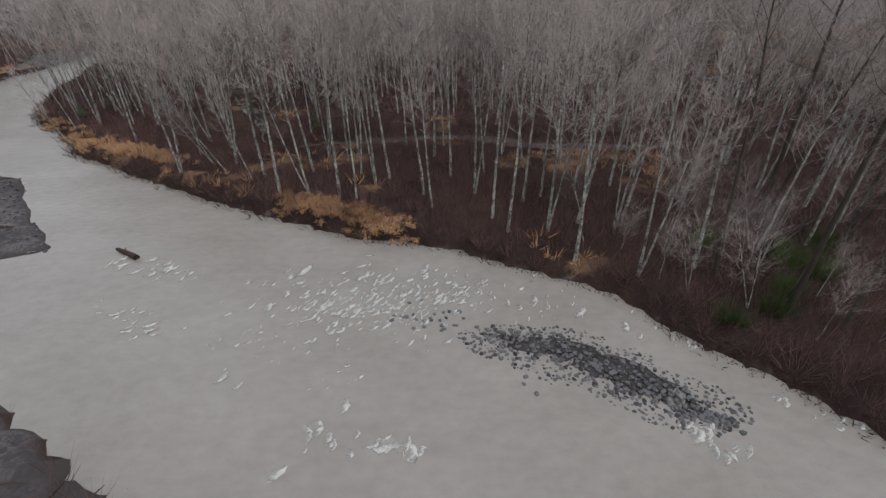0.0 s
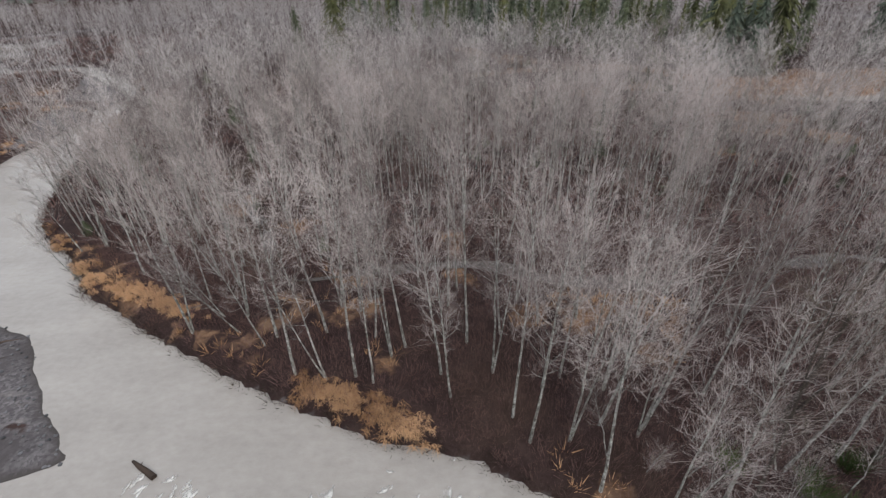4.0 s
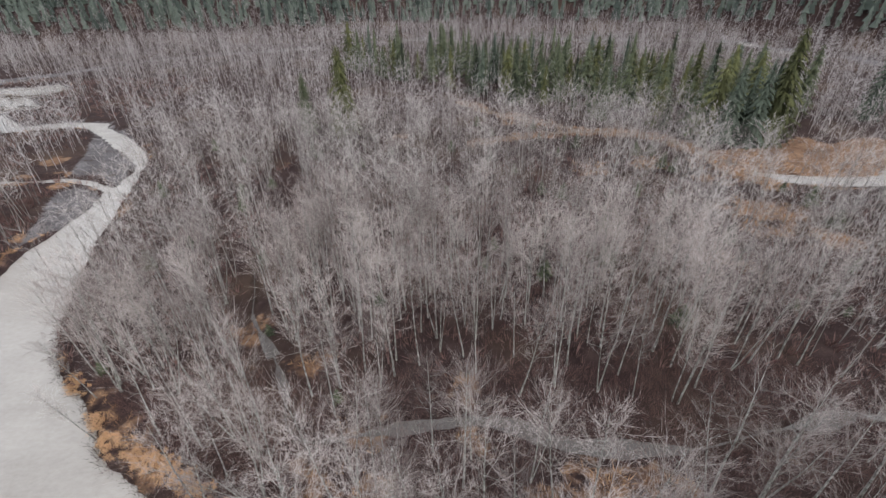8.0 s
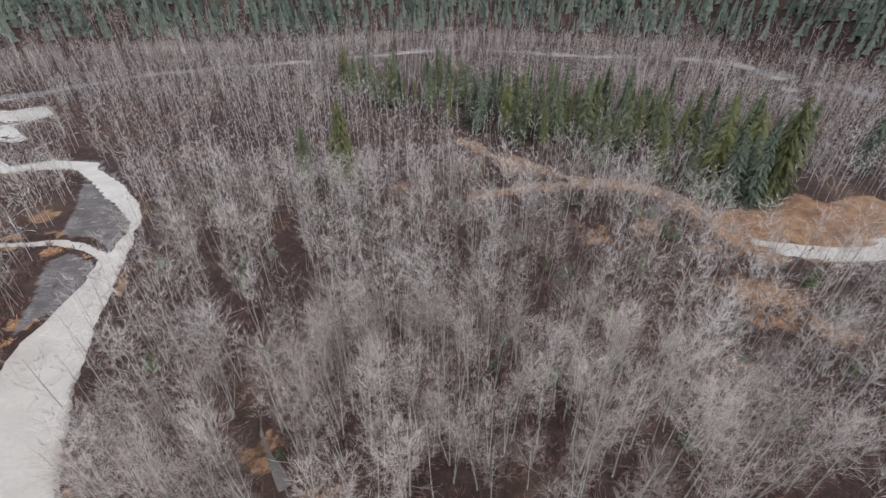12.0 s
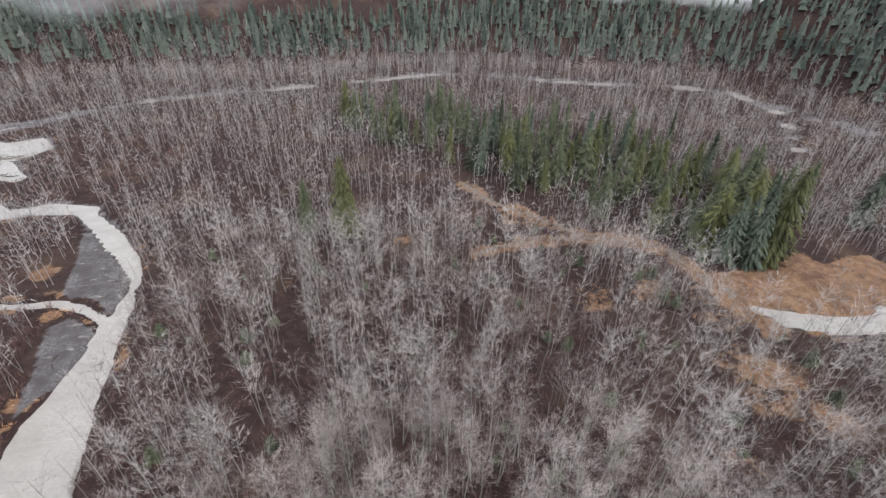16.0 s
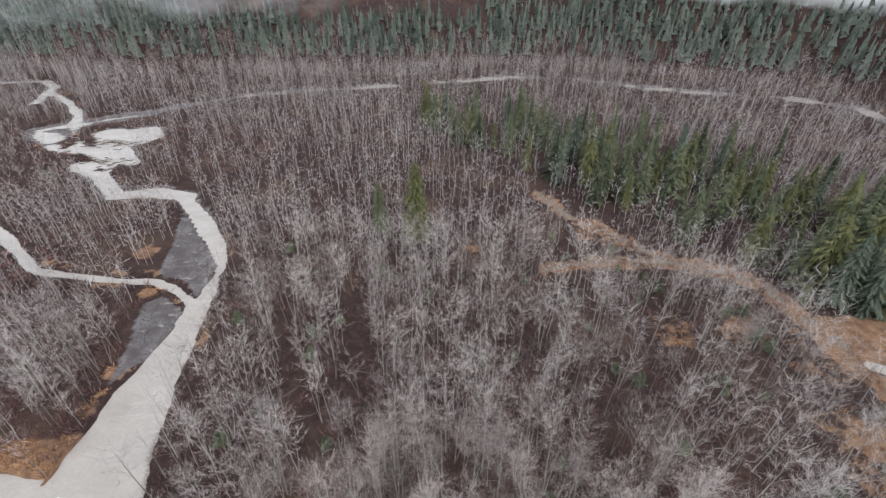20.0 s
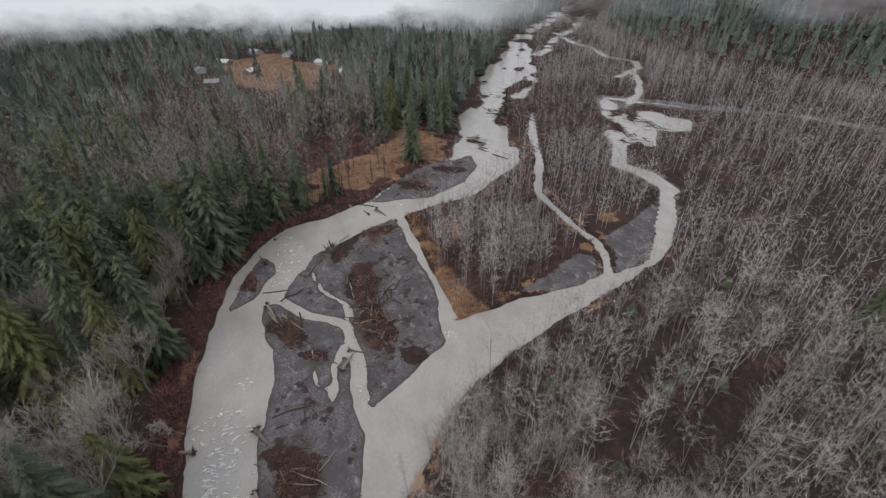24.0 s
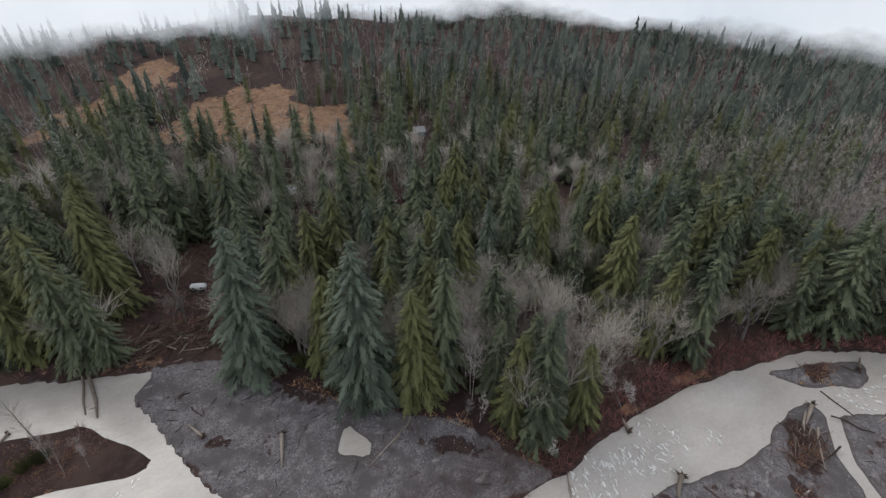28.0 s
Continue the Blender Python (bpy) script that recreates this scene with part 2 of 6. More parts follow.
def foam_material():
    """Froth: it breaks up into holes, and thins out towards a patch's rim."""
    m, n, l, b = material("white_water_foam", 0.6, 0.3)
    core = n.new("ShaderNodeAttribute")
    core.attribute_name = "tone"
    froth = math_node(n, l, "ADD", math_node(n, l, "MULTIPLY", noise_of(n, l, 3.2, 5, 0.75), 0.6), math_node(n, l, "MULTIPLY", noise_of(n, l, 11.0, 4, 0.75), 0.4))
    r = ramp_of(n, [(0.35, (0.52, 0.49, 0.455)), (0.66, (0.84, 0.82, 0.785))])
    l.new(froth, r.inputs[0])
    l.new(r.outputs[0], b.inputs["Base Color"])
    l.new(ramp_fac(n, l, math_node(n, l, "ADD", froth, math_node(n, l, "MULTIPLY", core.outputs["Fac"], 0.74)), 0.6, 1.0), b.inputs["Alpha"])
    return m


GROUND, WATER, FOAM = ground_material(), water_material(), foam_material()
BROOK = varied("clear_brook_over_silt", (0.095, 0.082, 0.074), (0.175, 0.155, 0.142), 0.2, 2.5, rough=0.2, spec=0.4, tone=0.1, strength=0.3, depth=0.05)

# ---- mesh helpers ----
rng = np.random.default_rng(7)


def mesh_of(name, verts, tris, mats, index=None, tone=None, smooth=False):
    me = bpy.data.meshes.new(name)
    verts, tris = np.asarray(verts, np.float32), np.asarray(tris, np.int32)
    me.vertices.add(len(verts))
    me.vertices.foreach_set("co", verts.ravel())
    me.loops.add(tris.size)
    me.loops.foreach_set("vertex_index", tris.ravel())
    me.polygons.add(len(tris))
    me.polygons.foreach_set("loop_start", np.arange(0, tris.size, 3, dtype=np.int32))
    for m in mats:
        me.materials.append(m)
    if index is not None:
        me.polygons.foreach_set("material_index", np.asarray(index, np.int32))
    me.polygons.foreach_set("use_smooth", np.full(len(tris), smooth))
    if tone is not None:
        me.attributes.new("tone", "FLOAT", "POINT").data.foreach_set("value", np.asarray(tone, np.float32))
    me.update(calc_edges=True)
    return me


class Soup:
    """Triangles gathered piece by piece."""

    def __init__(self):
        self.v, self.f, self.t, self.n = [], [], [], 0

    def add(self, v, f, tone=0.0):
        self.v.append(np.asarray(v, float).reshape(-1, 3))
        self.t.append(np.full(len(self.v[-1]), tone))
        self.f.append(np.asarray(f, int).reshape(-1, 3) + self.n)
        self.n += len(self.v[-1])
        return self

    def toned(self):
        """The triangles with a tone for each piece."""
        return (*self.arrays(), np.concatenate(self.t))

    def arrays(self):
        return (np.concatenate(self.v), np.concatenate(self.f)) if self.v else (np.zeros((0, 3)), np.zeros((0, 3), int))


def unit(v):
    return v / max(np.linalg.norm(v), 1e-9)


def tube(points, radii, sides=5, cap=False):
    """A tapered tube along points; a zero radius closes to a tip."""
    p, v, f = np.asarray(points, float), [], []
    for i in range(len(p)):
        d = unit(p[min(i + 1, len(p) - 1)] - p[max(i - 1, 0)])
        a = unit(np.cross(d, (0.31, 0.95, 0.05) if abs(d[2]) > 0.5 else (0, 0, 1)))
        b = np.cross(d, a)
        for k in range(sides):
            w = 2 * math.pi * k / sides
            v.append(p[i] + radii[i] * (math.cos(w) * a + math.sin(w) * b))
    for i in range(len(p) - 1):
        for k in range(sides):
            a, b, c, d = i * sides + k, i * sides + (k + 1) % sides, (i + 1) * sides + (k + 1) % sides, (i + 1) * sides + k
            f += [(a, b, c), (a, c, d)]
    if cap:
        for base in (0, (len(p) - 1) * sides):
            f += [(base, base + k, base + k + 1) for k in range(1, sides - 1)]
    return v, f


def blade(p0, p1, width, r):
    """One thin tapering twig or leaf."""
    d = unit(p1 - p0)
    s = np.cross(d, unit(r.normal(size=3))) * width / 2
    return [p0 - s, p0 + s, p1], [(0, 1, 2)]


def scatter(template, xyz, scale, spin, tone, lean=None):
    """Many copies of one template as one set of triangles: verts, tris, tone per vertex."""
    v, f = template[:2]
    c, s = np.cos(spin)[:, None], np.sin(spin)[:, None]
    x = (v[None, :, 0] * c - v[None, :, 1] * s) * scale[:, :1]
    y = (v[None, :, 0] * s + v[None, :, 1] * c) * scale[:, :1]
    z = v[None, :, 2] * scale[:, 1:2]
    if lean is not None:
        x, y = x + z * lean[:, :1], y + z * lean[:, 1:2]
    out = np.stack([x + xyz[:, :1], y + xyz[:, 1:2], z + xyz[:, 2:3]], -1).reshape(-1, 3)
    tris = (f[None] + (np.arange(len(xyz)) * len(v))[:, None, None]).reshape(-1, 3)
    own = template[2] if len(template) > 2 else np.zeros(len(v))
    return out, tris, (tone[:, None] + own[None]).ravel()


def merged(sets):
    v, f, t, n = [], [], [], 0
    for a, b, c in sets:
        v.append(a), f.append(b + n), t.append(c)
        n += len(a)
    return np.concatenate(v), np.concatenate(f), np.concatenate(t)


def part(name, geo, mat, parent, label="", smooth=False):
    ob = new(name, mesh_of(name, geo[0], geo[1], [mat] if not isinstance(mat, list) else mat, smooth=smooth))
    ob.parent = parent
    return tagged(ob, label)


def holder(name, x, y, z, label, category, group="", turn=0.0):
    ob = new(name)
    ob.empty_display_size = 0.5
    ob.matrix_world = pose(x, y, z, 0, 0, turn)
    return tagged(ob, label, category, group)


def box(sx, sy, sz, x=0, y=0, z=0, turn=0.0, bevel=0.0):
    """A box with its base's centre at x, y, z; its edges may be bevelled."""
    bm = bmesh.new()
    bmesh.ops.create_cube(bm, size=1, matrix=Matrix.Translation((x, y, z + sz / 2)) @ Matrix.Rotation(turn, 4, "Z") @ Matrix.Diagonal((sx, sy, sz, 1)))
    if bevel:
        bmesh.ops.bevel(bm, geom=bm.edges[:], offset=bevel, segments=2, affect="EDGES")
    bmesh.ops.triangulate(bm, faces=bm.faces[:])
    bm.verts.index_update()
    out = [v.co[:] for v in bm.verts], [[v.index for v in f.verts] for f in bm.faces]
    bm.free()
    return out


# ---- the plan ----
RIVER = [(-174, 233), (-159, 231), (-142, 217), (-117, 191), (-109, 174), (-103, 154), (-94.5, 125), (-87, 106), (-80.5, 92), (-74, 81.5), (-65, 73.5),
         (-51, 61), (-36, 52.3), (-25, 46.2), (-15, 40.8), (-5, 37.2), (4, 34), (10, 30.8), (15, 27.3), (20, 21.5), (26, 14.5), (50, -4), (90, -22), (170, -60)]
RIVER_SOUTH = [(170, -100), (100, -82), (68, -73), (41, -62), (25, -57), (29, -49), (20, -28), (11, -10), (2, -1.5), (-18, 12.3), (-29, 18.2), (-45, 20),
               (-61, 20), (-72, 18), (-91, 17), (-107, 16), (-133, 20), (-154, 24), (-171, 33), (-184, 44), (-187, 59), (-198, 82), (-211, 97)]
RIVER_WEST = [(-226, 117), (-240, 150), (-252, 164), (-238, 182), (-217, 173), (-202, 152), (-187, 133), (-183, 110), (-177, 95), (-156, 95), (-134, 95),
              (-122, 95), (-107, 94.5), (-104, 92), (-106, 101), (-109, 118), (-108, 142), (-111, 153), (-110, 160), (-114, 178), (-134, 197), (-154, 215), (-168, 226)]
OUTLINE = RIVER + RIVER_SOUTH + RIVER_WEST
ISLANDS = [
    [(-39, 36), (-43, 40.2), (-49, 46), (-55, 51.3), (-61, 54), (-73, 57), (-80, 58), (-86, 53), (-90, 49), (-88, 37), (-78, 34), (-70, 34), (-58, 33), (-47, 32.2)],
    [(-79, 35), (-87, 36), (-97, 38), (-112, 39), (-117, 36), (-124, 35), (-132, 35), (-132, 41), (-141, 44), (-152, 52), (-158, 54), (-165, 69), (-177, 89), (-163, 90), (-135, 91), (-115, 91), (-103, 87), (-98, 87), (-92, 78), (-85, 67), (-82, 62), (-80, 57), (-85, 53), (-84, 48), (-84, 40)],
    [(-134, 24), (-143, 27), (-155, 32), (-161, 34), (-157, 37), (-151, 37), (-138, 30)],
    [(-196, 85), (-211, 99), (-226, 119), (-236, 150), (-221, 148), (-204, 134), (-192, 110)],
]
# shallow braids across the islands: line, half width
BRAIDS = [
    ([(-136, 39), (-130, 43), (-123, 48), (-119, 55), (-114, 60), (-106, 60), (-97, 60), (-89, 59), (-81, 59), (-75, 60)], 1.6),
    ([(-105, 58), (-98, 54), (-91, 53), (-87, 52)], 1.2),
    ([(-108, 48), (-99, 48), (-92, 49), (-89, 53)], 0.62),
    ([(-149, 51), (-135, 54), (-125, 61), (-116, 60)], 0.62),
    ([(-144, 63), (-127, 64), (-118, 62)], 0.55),
    ([(-112, 60), (-97, 62), (-84, 61)], 0.94),
]
COBBLE_BAR = [(2, 23.6), (4.5, 24.6), (9, 23.8), (13.4, 21.4), (16.4, 18.4), (17.6, 15.8), (14, 16.3), (11, 17.9), (8, 19.9), (3, 22.2)]
WOODED_ISLET = [(76, -34), (60, -30), (43, -28), (28, -24.2), (23.5, -25.5), (28.7, -32.5), (40, -45), (56, -48), (76, -50)]
BEACH = [(25, -57), (29, -49), (20, -28), (11, -10), (2, -1.5), (-18, 12.3), (-29, 18.2), (-45, 19.5), (-57, 19), (-43, -4), (-20, -22), (-6, -37), (5, -51)]
BEACH_POND = [(-19, -15), (-24, -8), (-21, -4), (-13, -8)]
BAR_LOW = [(-111, 119), (-116, 133), (-125, 152), (-121, 157), (-109, 150), (-106, 139)]
BAR_HIGH = [(-109, 158), (-120, 166), (-131, 168), (-138, 185), (-154, 216), (-134, 197), (-114, 178)]
POND = [(99, 163), (105, 152), (120, 147), (138, 148), (156, 161), (150, 165), (138, 156), (117, 158)]
POOLS = [[(-289, 277), (-273, 312), (-245, 322), (-228, 305), (-236, 283), (-213, 263), (-225, 242), (-244, 248)]]
UPPER_RIVER = [(-223, 125), (-240, 140), (-273, 154), (-312, 172), (-363, 207), (-424, 236), (-551, 320), (-640, 375), (-860, 555), (-1200, 840), (-1215, 875), (-870, 605),
               (-637, 405), (-509, 332), (-430, 300), (-388, 280), (-338, 238), (-318, 212), (-257, 184), (-226, 172)]
# centre lines and widths of the smaller channels
CHANNELS = [
    ([(-110, 156), (-121, 162), (-131, 165), (-146, 163), (-179, 164), (-218, 186), (-256, 202), (-300, 225)], 3.6),
    ([(-160, 229), (-180, 230), (-196, 224), (-222, 244)], 8.0),
    ([(-500, 335), (-527, 365), (-599, 416), (-675, 496), (-860, 640)], 12.0),
    ([(-650, 450), (-570, 428), (-512, 425), (-467, 408), (-432, 422), (-405, 405), (-377, 358)], 8.0),
    ([(-392, 388), (-350, 362), (-318, 335), (-289, 300)], 6.0),
    ([(225, 310), (240, 335), (255, 365), (272, 410)], 5.0),
]
FAR_WASH = [(-289, 285), (-317, 301), (-280, 338), (-226, 405), (-135, 450), (-89, 473), (3, 515), (63, 509), (150, 480), (222, 474), (266, 446), (274, 388), (300, 335), (345, 290), (430, 245), (520, 205)]
SIDE_BROOK = [(-54, 172), (-54, 165), (-48, 143), (-46, 130), (-55, 118), (-47, 108), (-44, 100), (-42, 92), (-34, 81)]
SIDE_CHANNEL = [(-34, 81), (-29, 72), (-28, 66), (-24, 63), (-14, 65), (2, 67), (9, 65), (14, 62), (33, 61), (45, 64), (53, 65), (61, 67), (67, 64), (77, 64), (112, 72), (150, 95)]
TRAILS = [[(9, 257), (22, 234), (38, 223), (48, 214), (57, 205), (77, 200), (88, 196), (90, 180), (100, 163)], [(10, 192), (17, 196), (31, 202), (45, 203), (57, 205)]]
MEADOWS = [
    [(95, 180), (130, 184), (166, 176), (150, 160), (138, 157), (117, 159), (102, 164)],
    [(-183, 27), (-190, 44), (-202, 62), (-201, 78), (-241, 125), (-258, 146), (-285, 120), (-265, 95), (-239, 80), (-212, 32)],
    [(23, -276), (-20, -332), (-44, -385), (-99, -256), (-80, -204), (-46, -223)],
    [(-174, 95), (-177, 102), (-142, 102), (-122, 102), (-108, 107), (-105, 94), (-117, 95), (-137, 95), (-157, 94)],
    [(116, -297), (76, -379), (18, -492), (12, -426), (56, -328)],
    [(-430, 30), (-430, 75), (-520, 110), (-620, 30), (-570, -20), (-480, -12)],
]
ORANGE_SPOTS = [(30, 219, 8), (38, 214, 6), (48, 164, 9), (68, 169, 10), (87, 158, 12), (86, 132, 12), (-19, 203, 4), (80, 120, 7), (94, 116, 7), (64, 106, 6),
                (-50, 64, 6), (-45, 58, 5), (-40, 88, 5), (0, 73, 4), (18, 57, 7), (26, 55, 6), (-20, 57, 7), (-16, 64, 6), (10, 54, 4), (23, 47, 4), (1, 63, 5), (-9, 46, 3), (-27, 78, 5), (-60, 70, 5),
                (-72, 79, 4), (-104, 101, 5), (-112, 98, 6), (-130, 97, 5), (-150, 98, 5), (-112, 124, 4), (-128, 158, 4), (-145, 180, 5), (14, 55, 6), (-14, 56, 5)]


# flood debris on the bars: x, y, half length, half width, heading
DEBRIS = [(-68, 42, 11, 5, 40), (-112, 69, 15, 5, 10), (-134, 68, 13, 6, 170), (-160, 66, 12, 4, 150), (-117, 42, 10, 3.5, 35), (-104, 49, 5, 2, 60), (-148, 29, 11, 2.5, 25), (-168, 82, 9, 4, 100), (-205, 108, 12, 5, 50), (-220, 130, 12, 4, 60), (10, -24, 5, 1.5, 140), (-40, 3, 10, 3, 150), (-10, -30, 8, 2, 140), (-95, 77, 5, 3, 40)]


def lattice(x, y, seed):
    """Smooth noise between 0 and 1 on the plan."""
    i, j = np.floor(x).astype(np.int64), np.floor(y).astype(np.int64)
    u, w = x - i, y - j
    u, w = u * u * (3 - 2 * u), w * w * (3 - 2 * w)

    def h(a, b):
        n = (a * 374761393 + b * 668265263 + seed * 974711) & 0x7FFFFFFF
        n = ((n ^ (n >> 13)) * 1274126177) & 0x7FFFFFFF
        return ((n ^ (n >> 16)) & 0xFFFF) / 65535.0

    return (h(i, j) * (1 - u) + h(i + 1, j) * u) * (1 - w) + (h(i, j + 1) * (1 - u) + h(i + 1, j + 1) * u) * w


def rough_noise(x, y, size, seed):
    return (lattice(x / size, y / size, seed) * 4 + lattice(x / size * 2.1, y / size * 2.1, seed + 1) * 2 + lattice(x / size * 4.3, y / size * 4.3, seed + 2)) / 7


def inside_by(x, y, poly):
    """Signed distance to a closed outline, negative inside."""
    d, inside = np.full(x.shape, 1e9), np.zeros(x.shape, bool)
    for (ax, ay), (bx, by) in zip(poly, poly[1:] + poly[:1]):
        ex, ey = bx - ax, by - ay
        t = np.clip(((x - ax) * ex + (y - ay) * ey) / (ex * ex + ey * ey), 0, 1)
        d = np.minimum(d, (x - ax - t * ex) ** 2 + (y - ay - t * ey) ** 2)
        if ay != by:
            inside ^= ((ay > y) != (by > y)) & (x < (bx - ax) * (y - ay) / (by - ay) + ax)
    return np.where(inside, -1, 1) * np.sqrt(d)


def line_by(x, y, line):
    d = np.full(x.shape, 1e9)
    for (ax, ay), (bx, by) in zip(line, line[1:]):
        ex, ey = bx - ax, by - ay
        t = np.clip(((x - ax) * ex + (y - ay) * ey) / (ex * ex + ey * ey), 0, 1)
        d = np.minimum(d, (x - ax - t * ex) ** 2 + (y - ay - t * ey) ** 2)
    return np.sqrt(d)


def ramp01(v, lo, hi):
    t = np.clip((v - lo) / (hi - lo), 0, 1)
    return t * t * (3 - 2 * t)


HILL_NORTH = [(-1500, 900), (-900, 640), (-600, 505), (-506, 452), (-414, 460), (-329, 458), (-284, 490), (-166, 496), (-64, 535), (40, 560), (121, 535), (190, 512), (262, 486), (312, 420), (335, 365), (375, 325), (460, 265), (600, 205), (1500, 60)]
HILL_SOUTH = [(-1500, 150), (-700, -60), (-450, -170), (-250, -190), (-60, -170), (60, -330), (200, -420), (600, -300), (1500, -200)]


def lay(x, y):
    """Height, wetness distance (negative: under water) and zones (gravel, dead grass, path) of the valley at x, y."""
    x, y = np.asarray(x, float), np.asarray(y, float)
    far = np.clip(np.hypot(np.maximum(-190 - x, 0), np.maximum(y - 170, 0)) / 120, 0, 1)
    wob = (rough_noise(x, y, 9, 3) - 0.5) * 3.4 * (1 - far) + (rough_noise(x, y, 26, 5) - 0.5) * 9 * far
    wet = inside_by(x, y, OUTLINE) + wob * 0.8
    for line, width in CHANNELS:
        wide = width * (0.35 + 0.45 * rough_noise(x, y, 30, 11))
        bars = np.maximum(0, rough_noise(x + y * 0.5, y - x * 0.3, 16, 15) - 0.52) * width * 1.7 * (width > 10)
        wet = np.minimum(wet, line_by(x, y, line) - wide + wob * 0.5 + bars)
    # drift bars split the upper river into braids
    u, w = x * 0.83 - y * 0.56, x * 0.56 + y * 0.83
    braid = np.maximum(0, rough_noise(u / 3.2, w, 11, 13) - 0.5) * 85
    wet = np.minimum(wet, inside_by(x, y, UPPER_RIVER) + wob + braid * far)
    for poly in POOLS:
        wet = np.minimum(wet, inside_by(x, y, poly) - 1 + np.maximum(0, rough_noise(u / 2.2, w, 9, 18) - 0.47) * 60 + wob * 0.5)
    wash = line_by(x, y, FAR_WASH) - 6.5 + (rough_noise(x, y, 34, 12) - 0.44) * 28
    wet = np.minimum(wet, wash + 4.5 + (rough_noise(x, y, 60, 16) - 0.4) * 14)
    wet = np.minimum(wet, inside_by(x, y, POND) + wob * 0.4)
    bar = np.full(x.shape, 1e9)
    for poly in ISLANDS:
        bar = np.minimum(bar, inside_by(x, y, poly) - 0.8 + (rough_noise(x, y, 14, 7) - 0.5) * 3.0 + (rough_noise(x, y, 4.5, 8) - 0.5) * 1.6)
    for line, half in BRAIDS:
        bar = np.maximum(bar, half - line_by(x, y, line) + (rough_noise(x, y, 5, 9) - 0.5) * 1.2)
    cob = inside_by(x, y, COBBLE_BAR) + wob * 0.25
    islet = inside_by(x, y, WOODED_ISLET) + wob * 0.4
    beach = inside_by(x, y, BEACH) + wob * 0.9
    low = np.minimum(inside_by(x, y, BAR_LOW), inside_by(x, y, BAR_HIGH)) + wob * 0.3
    side = np.minimum(line_by(x, y, SIDE_CHANNEL), line_by(x, y, SIDE_BROOK)) - 2.6 + wob * 0.2
    base = 1.15 + (rough_noise(x, y, 38, 21) - 0.5) * 1.1 + (rough_noise(x, y, 7, 31) - 0.5) * 0.5
    dn = y - np.interp(x, *zip(*HILL_NORTH))
    ds = np.interp(x, *zip(*HILL_SOUTH)) - y
    lump = 0.6 + 0.8 * rough_noise(x, y, 170, 41)
    base = base + np.clip(dn, 0, 520) * 0.46 * lump + np.clip(ds, 0, 700) * 0.10 * lump + np.clip(ds - 330, 0, 500) * 0.05
    z = -0.9 + (base + 0.9) * ramp01(wet, -1.6 * (1 + 1.8 * far), 1.5 * (1 + 1.8 * far))
    small = (rough_noise(x, y, 5, 51) - 0.5) * 0.35
    shoal = (rough_noise(x + 0.6 * y, y, 8, 53) - 0.5) * 0.55
    z = np.where(bar < 4, np.maximum(z, np.clip(-bar * 0.32, -0.9, 0.5) + (small + shoal) * ramp01(-bar, 0.2, 4)), z)
    z = np.where(cob < 4, np.maximum(z, np.clip(-cob * 0.2 - 0.12, -0.9, 0.16)), z)
    z = np.where(islet < 4, np.maximum(z, np.clip(-islet * 0.5, -0.9, 0.9)), z)
    flat = ramp01(-np.minimum(beach, low), -1.5, 3.5)
    z = z * (1 - flat) + np.minimum(z, 0.42 + small) * flat
    pond = inside_by(x, y, BEACH_POND) + wob * 0.9
    z = np.where(pond < 2, np.minimum(z, 0.35 * pond / 2 + 0.02), z)
    z = np.where((side < 3) & (wet > 1), np.minimum(z, 0.14 + 0.4 * np.clip(side, 0, 3)), z)
    z = np.where(wash < 2, np.minimum(z, 0.45 + small), z)
    shore = np.minimum.reduce([np.where(wet < -1.1, wet, 9), bar - 0.5, cob - 0.5, low, beach, wash, np.where((far > 0.3) & (wet < 1.5), -0.2, 9)])
    gravel = ramp01(-shore, -1.6, 1.6) * ramp01(islet, -0.5, 1.5)
    grass = np.zeros(x.shape)
    for poly in MEADOWS:
        grass = np.maximum(grass, ramp01(-inside_by(x, y, poly) + (rough_noise(x, y, 24, 65) - 0.52) * 62, -4, 4) * np.clip(0.25 + 1.5 * rough_noise(x, y, 7, 77), 0, 1))
    for cx, cy, r in ORANGE_SPOTS:
        grass = np.maximum(grass, np.where(x < -90, 0.8, 0.56) * ramp01(-np.hypot(x - cx, y - cy) / r + (rough_noise(x, y, 4, 66) - 0.5) * 1.1, -1.2, -0.4))
    fringe = (wet > 0.5) & (wet < 4) & (rough_noise(x, y, 12, 61) > 0.6)
    grass = np.maximum(grass, 0.62 * fringe * rough_noise(x, y, 3, 64) * 1.7)
    grass = np.maximum(grass, 0.3 * ramp01(-np.abs(side - 2), -2.5, 0) * (rough_noise(x, y, 14, 71) > 0.45))
    path = np.zeros(x.shape)
    for line in TRAILS:
        grass = np.maximum(grass, 0.66 * ramp01(-line_by(x, y, line) + (rough_noise(x, y, 9, 74) - 0.5) * 9, -7, -3))
        path = np.maximum(path, 0.8 * ramp01(-line_by(x, y, line) + (rough_noise(x, y, 6, 67) - 0.5) * 2, -2.6, -0.6))
    path = np.maximum(path, 0.2 * ramp01(-side, -1.4, -0.2))
    heap = np.zeros(x.shape)
    for cx, cy, a, b, deg in DEBRIS:
        c, sn = math.cos(radians(deg)), math.sin(radians(deg))
        u, w = ((x - cx) * c + (y - cy) * sn) / a, (-(x - cx) * sn + (y - cy) * c) / b
        heap = np.maximum(heap, ramp01(-np.hypot(u, w) + (rough_noise(x, y, 5, 68) - 0.5) * 1.2, -1.25, -0.5))
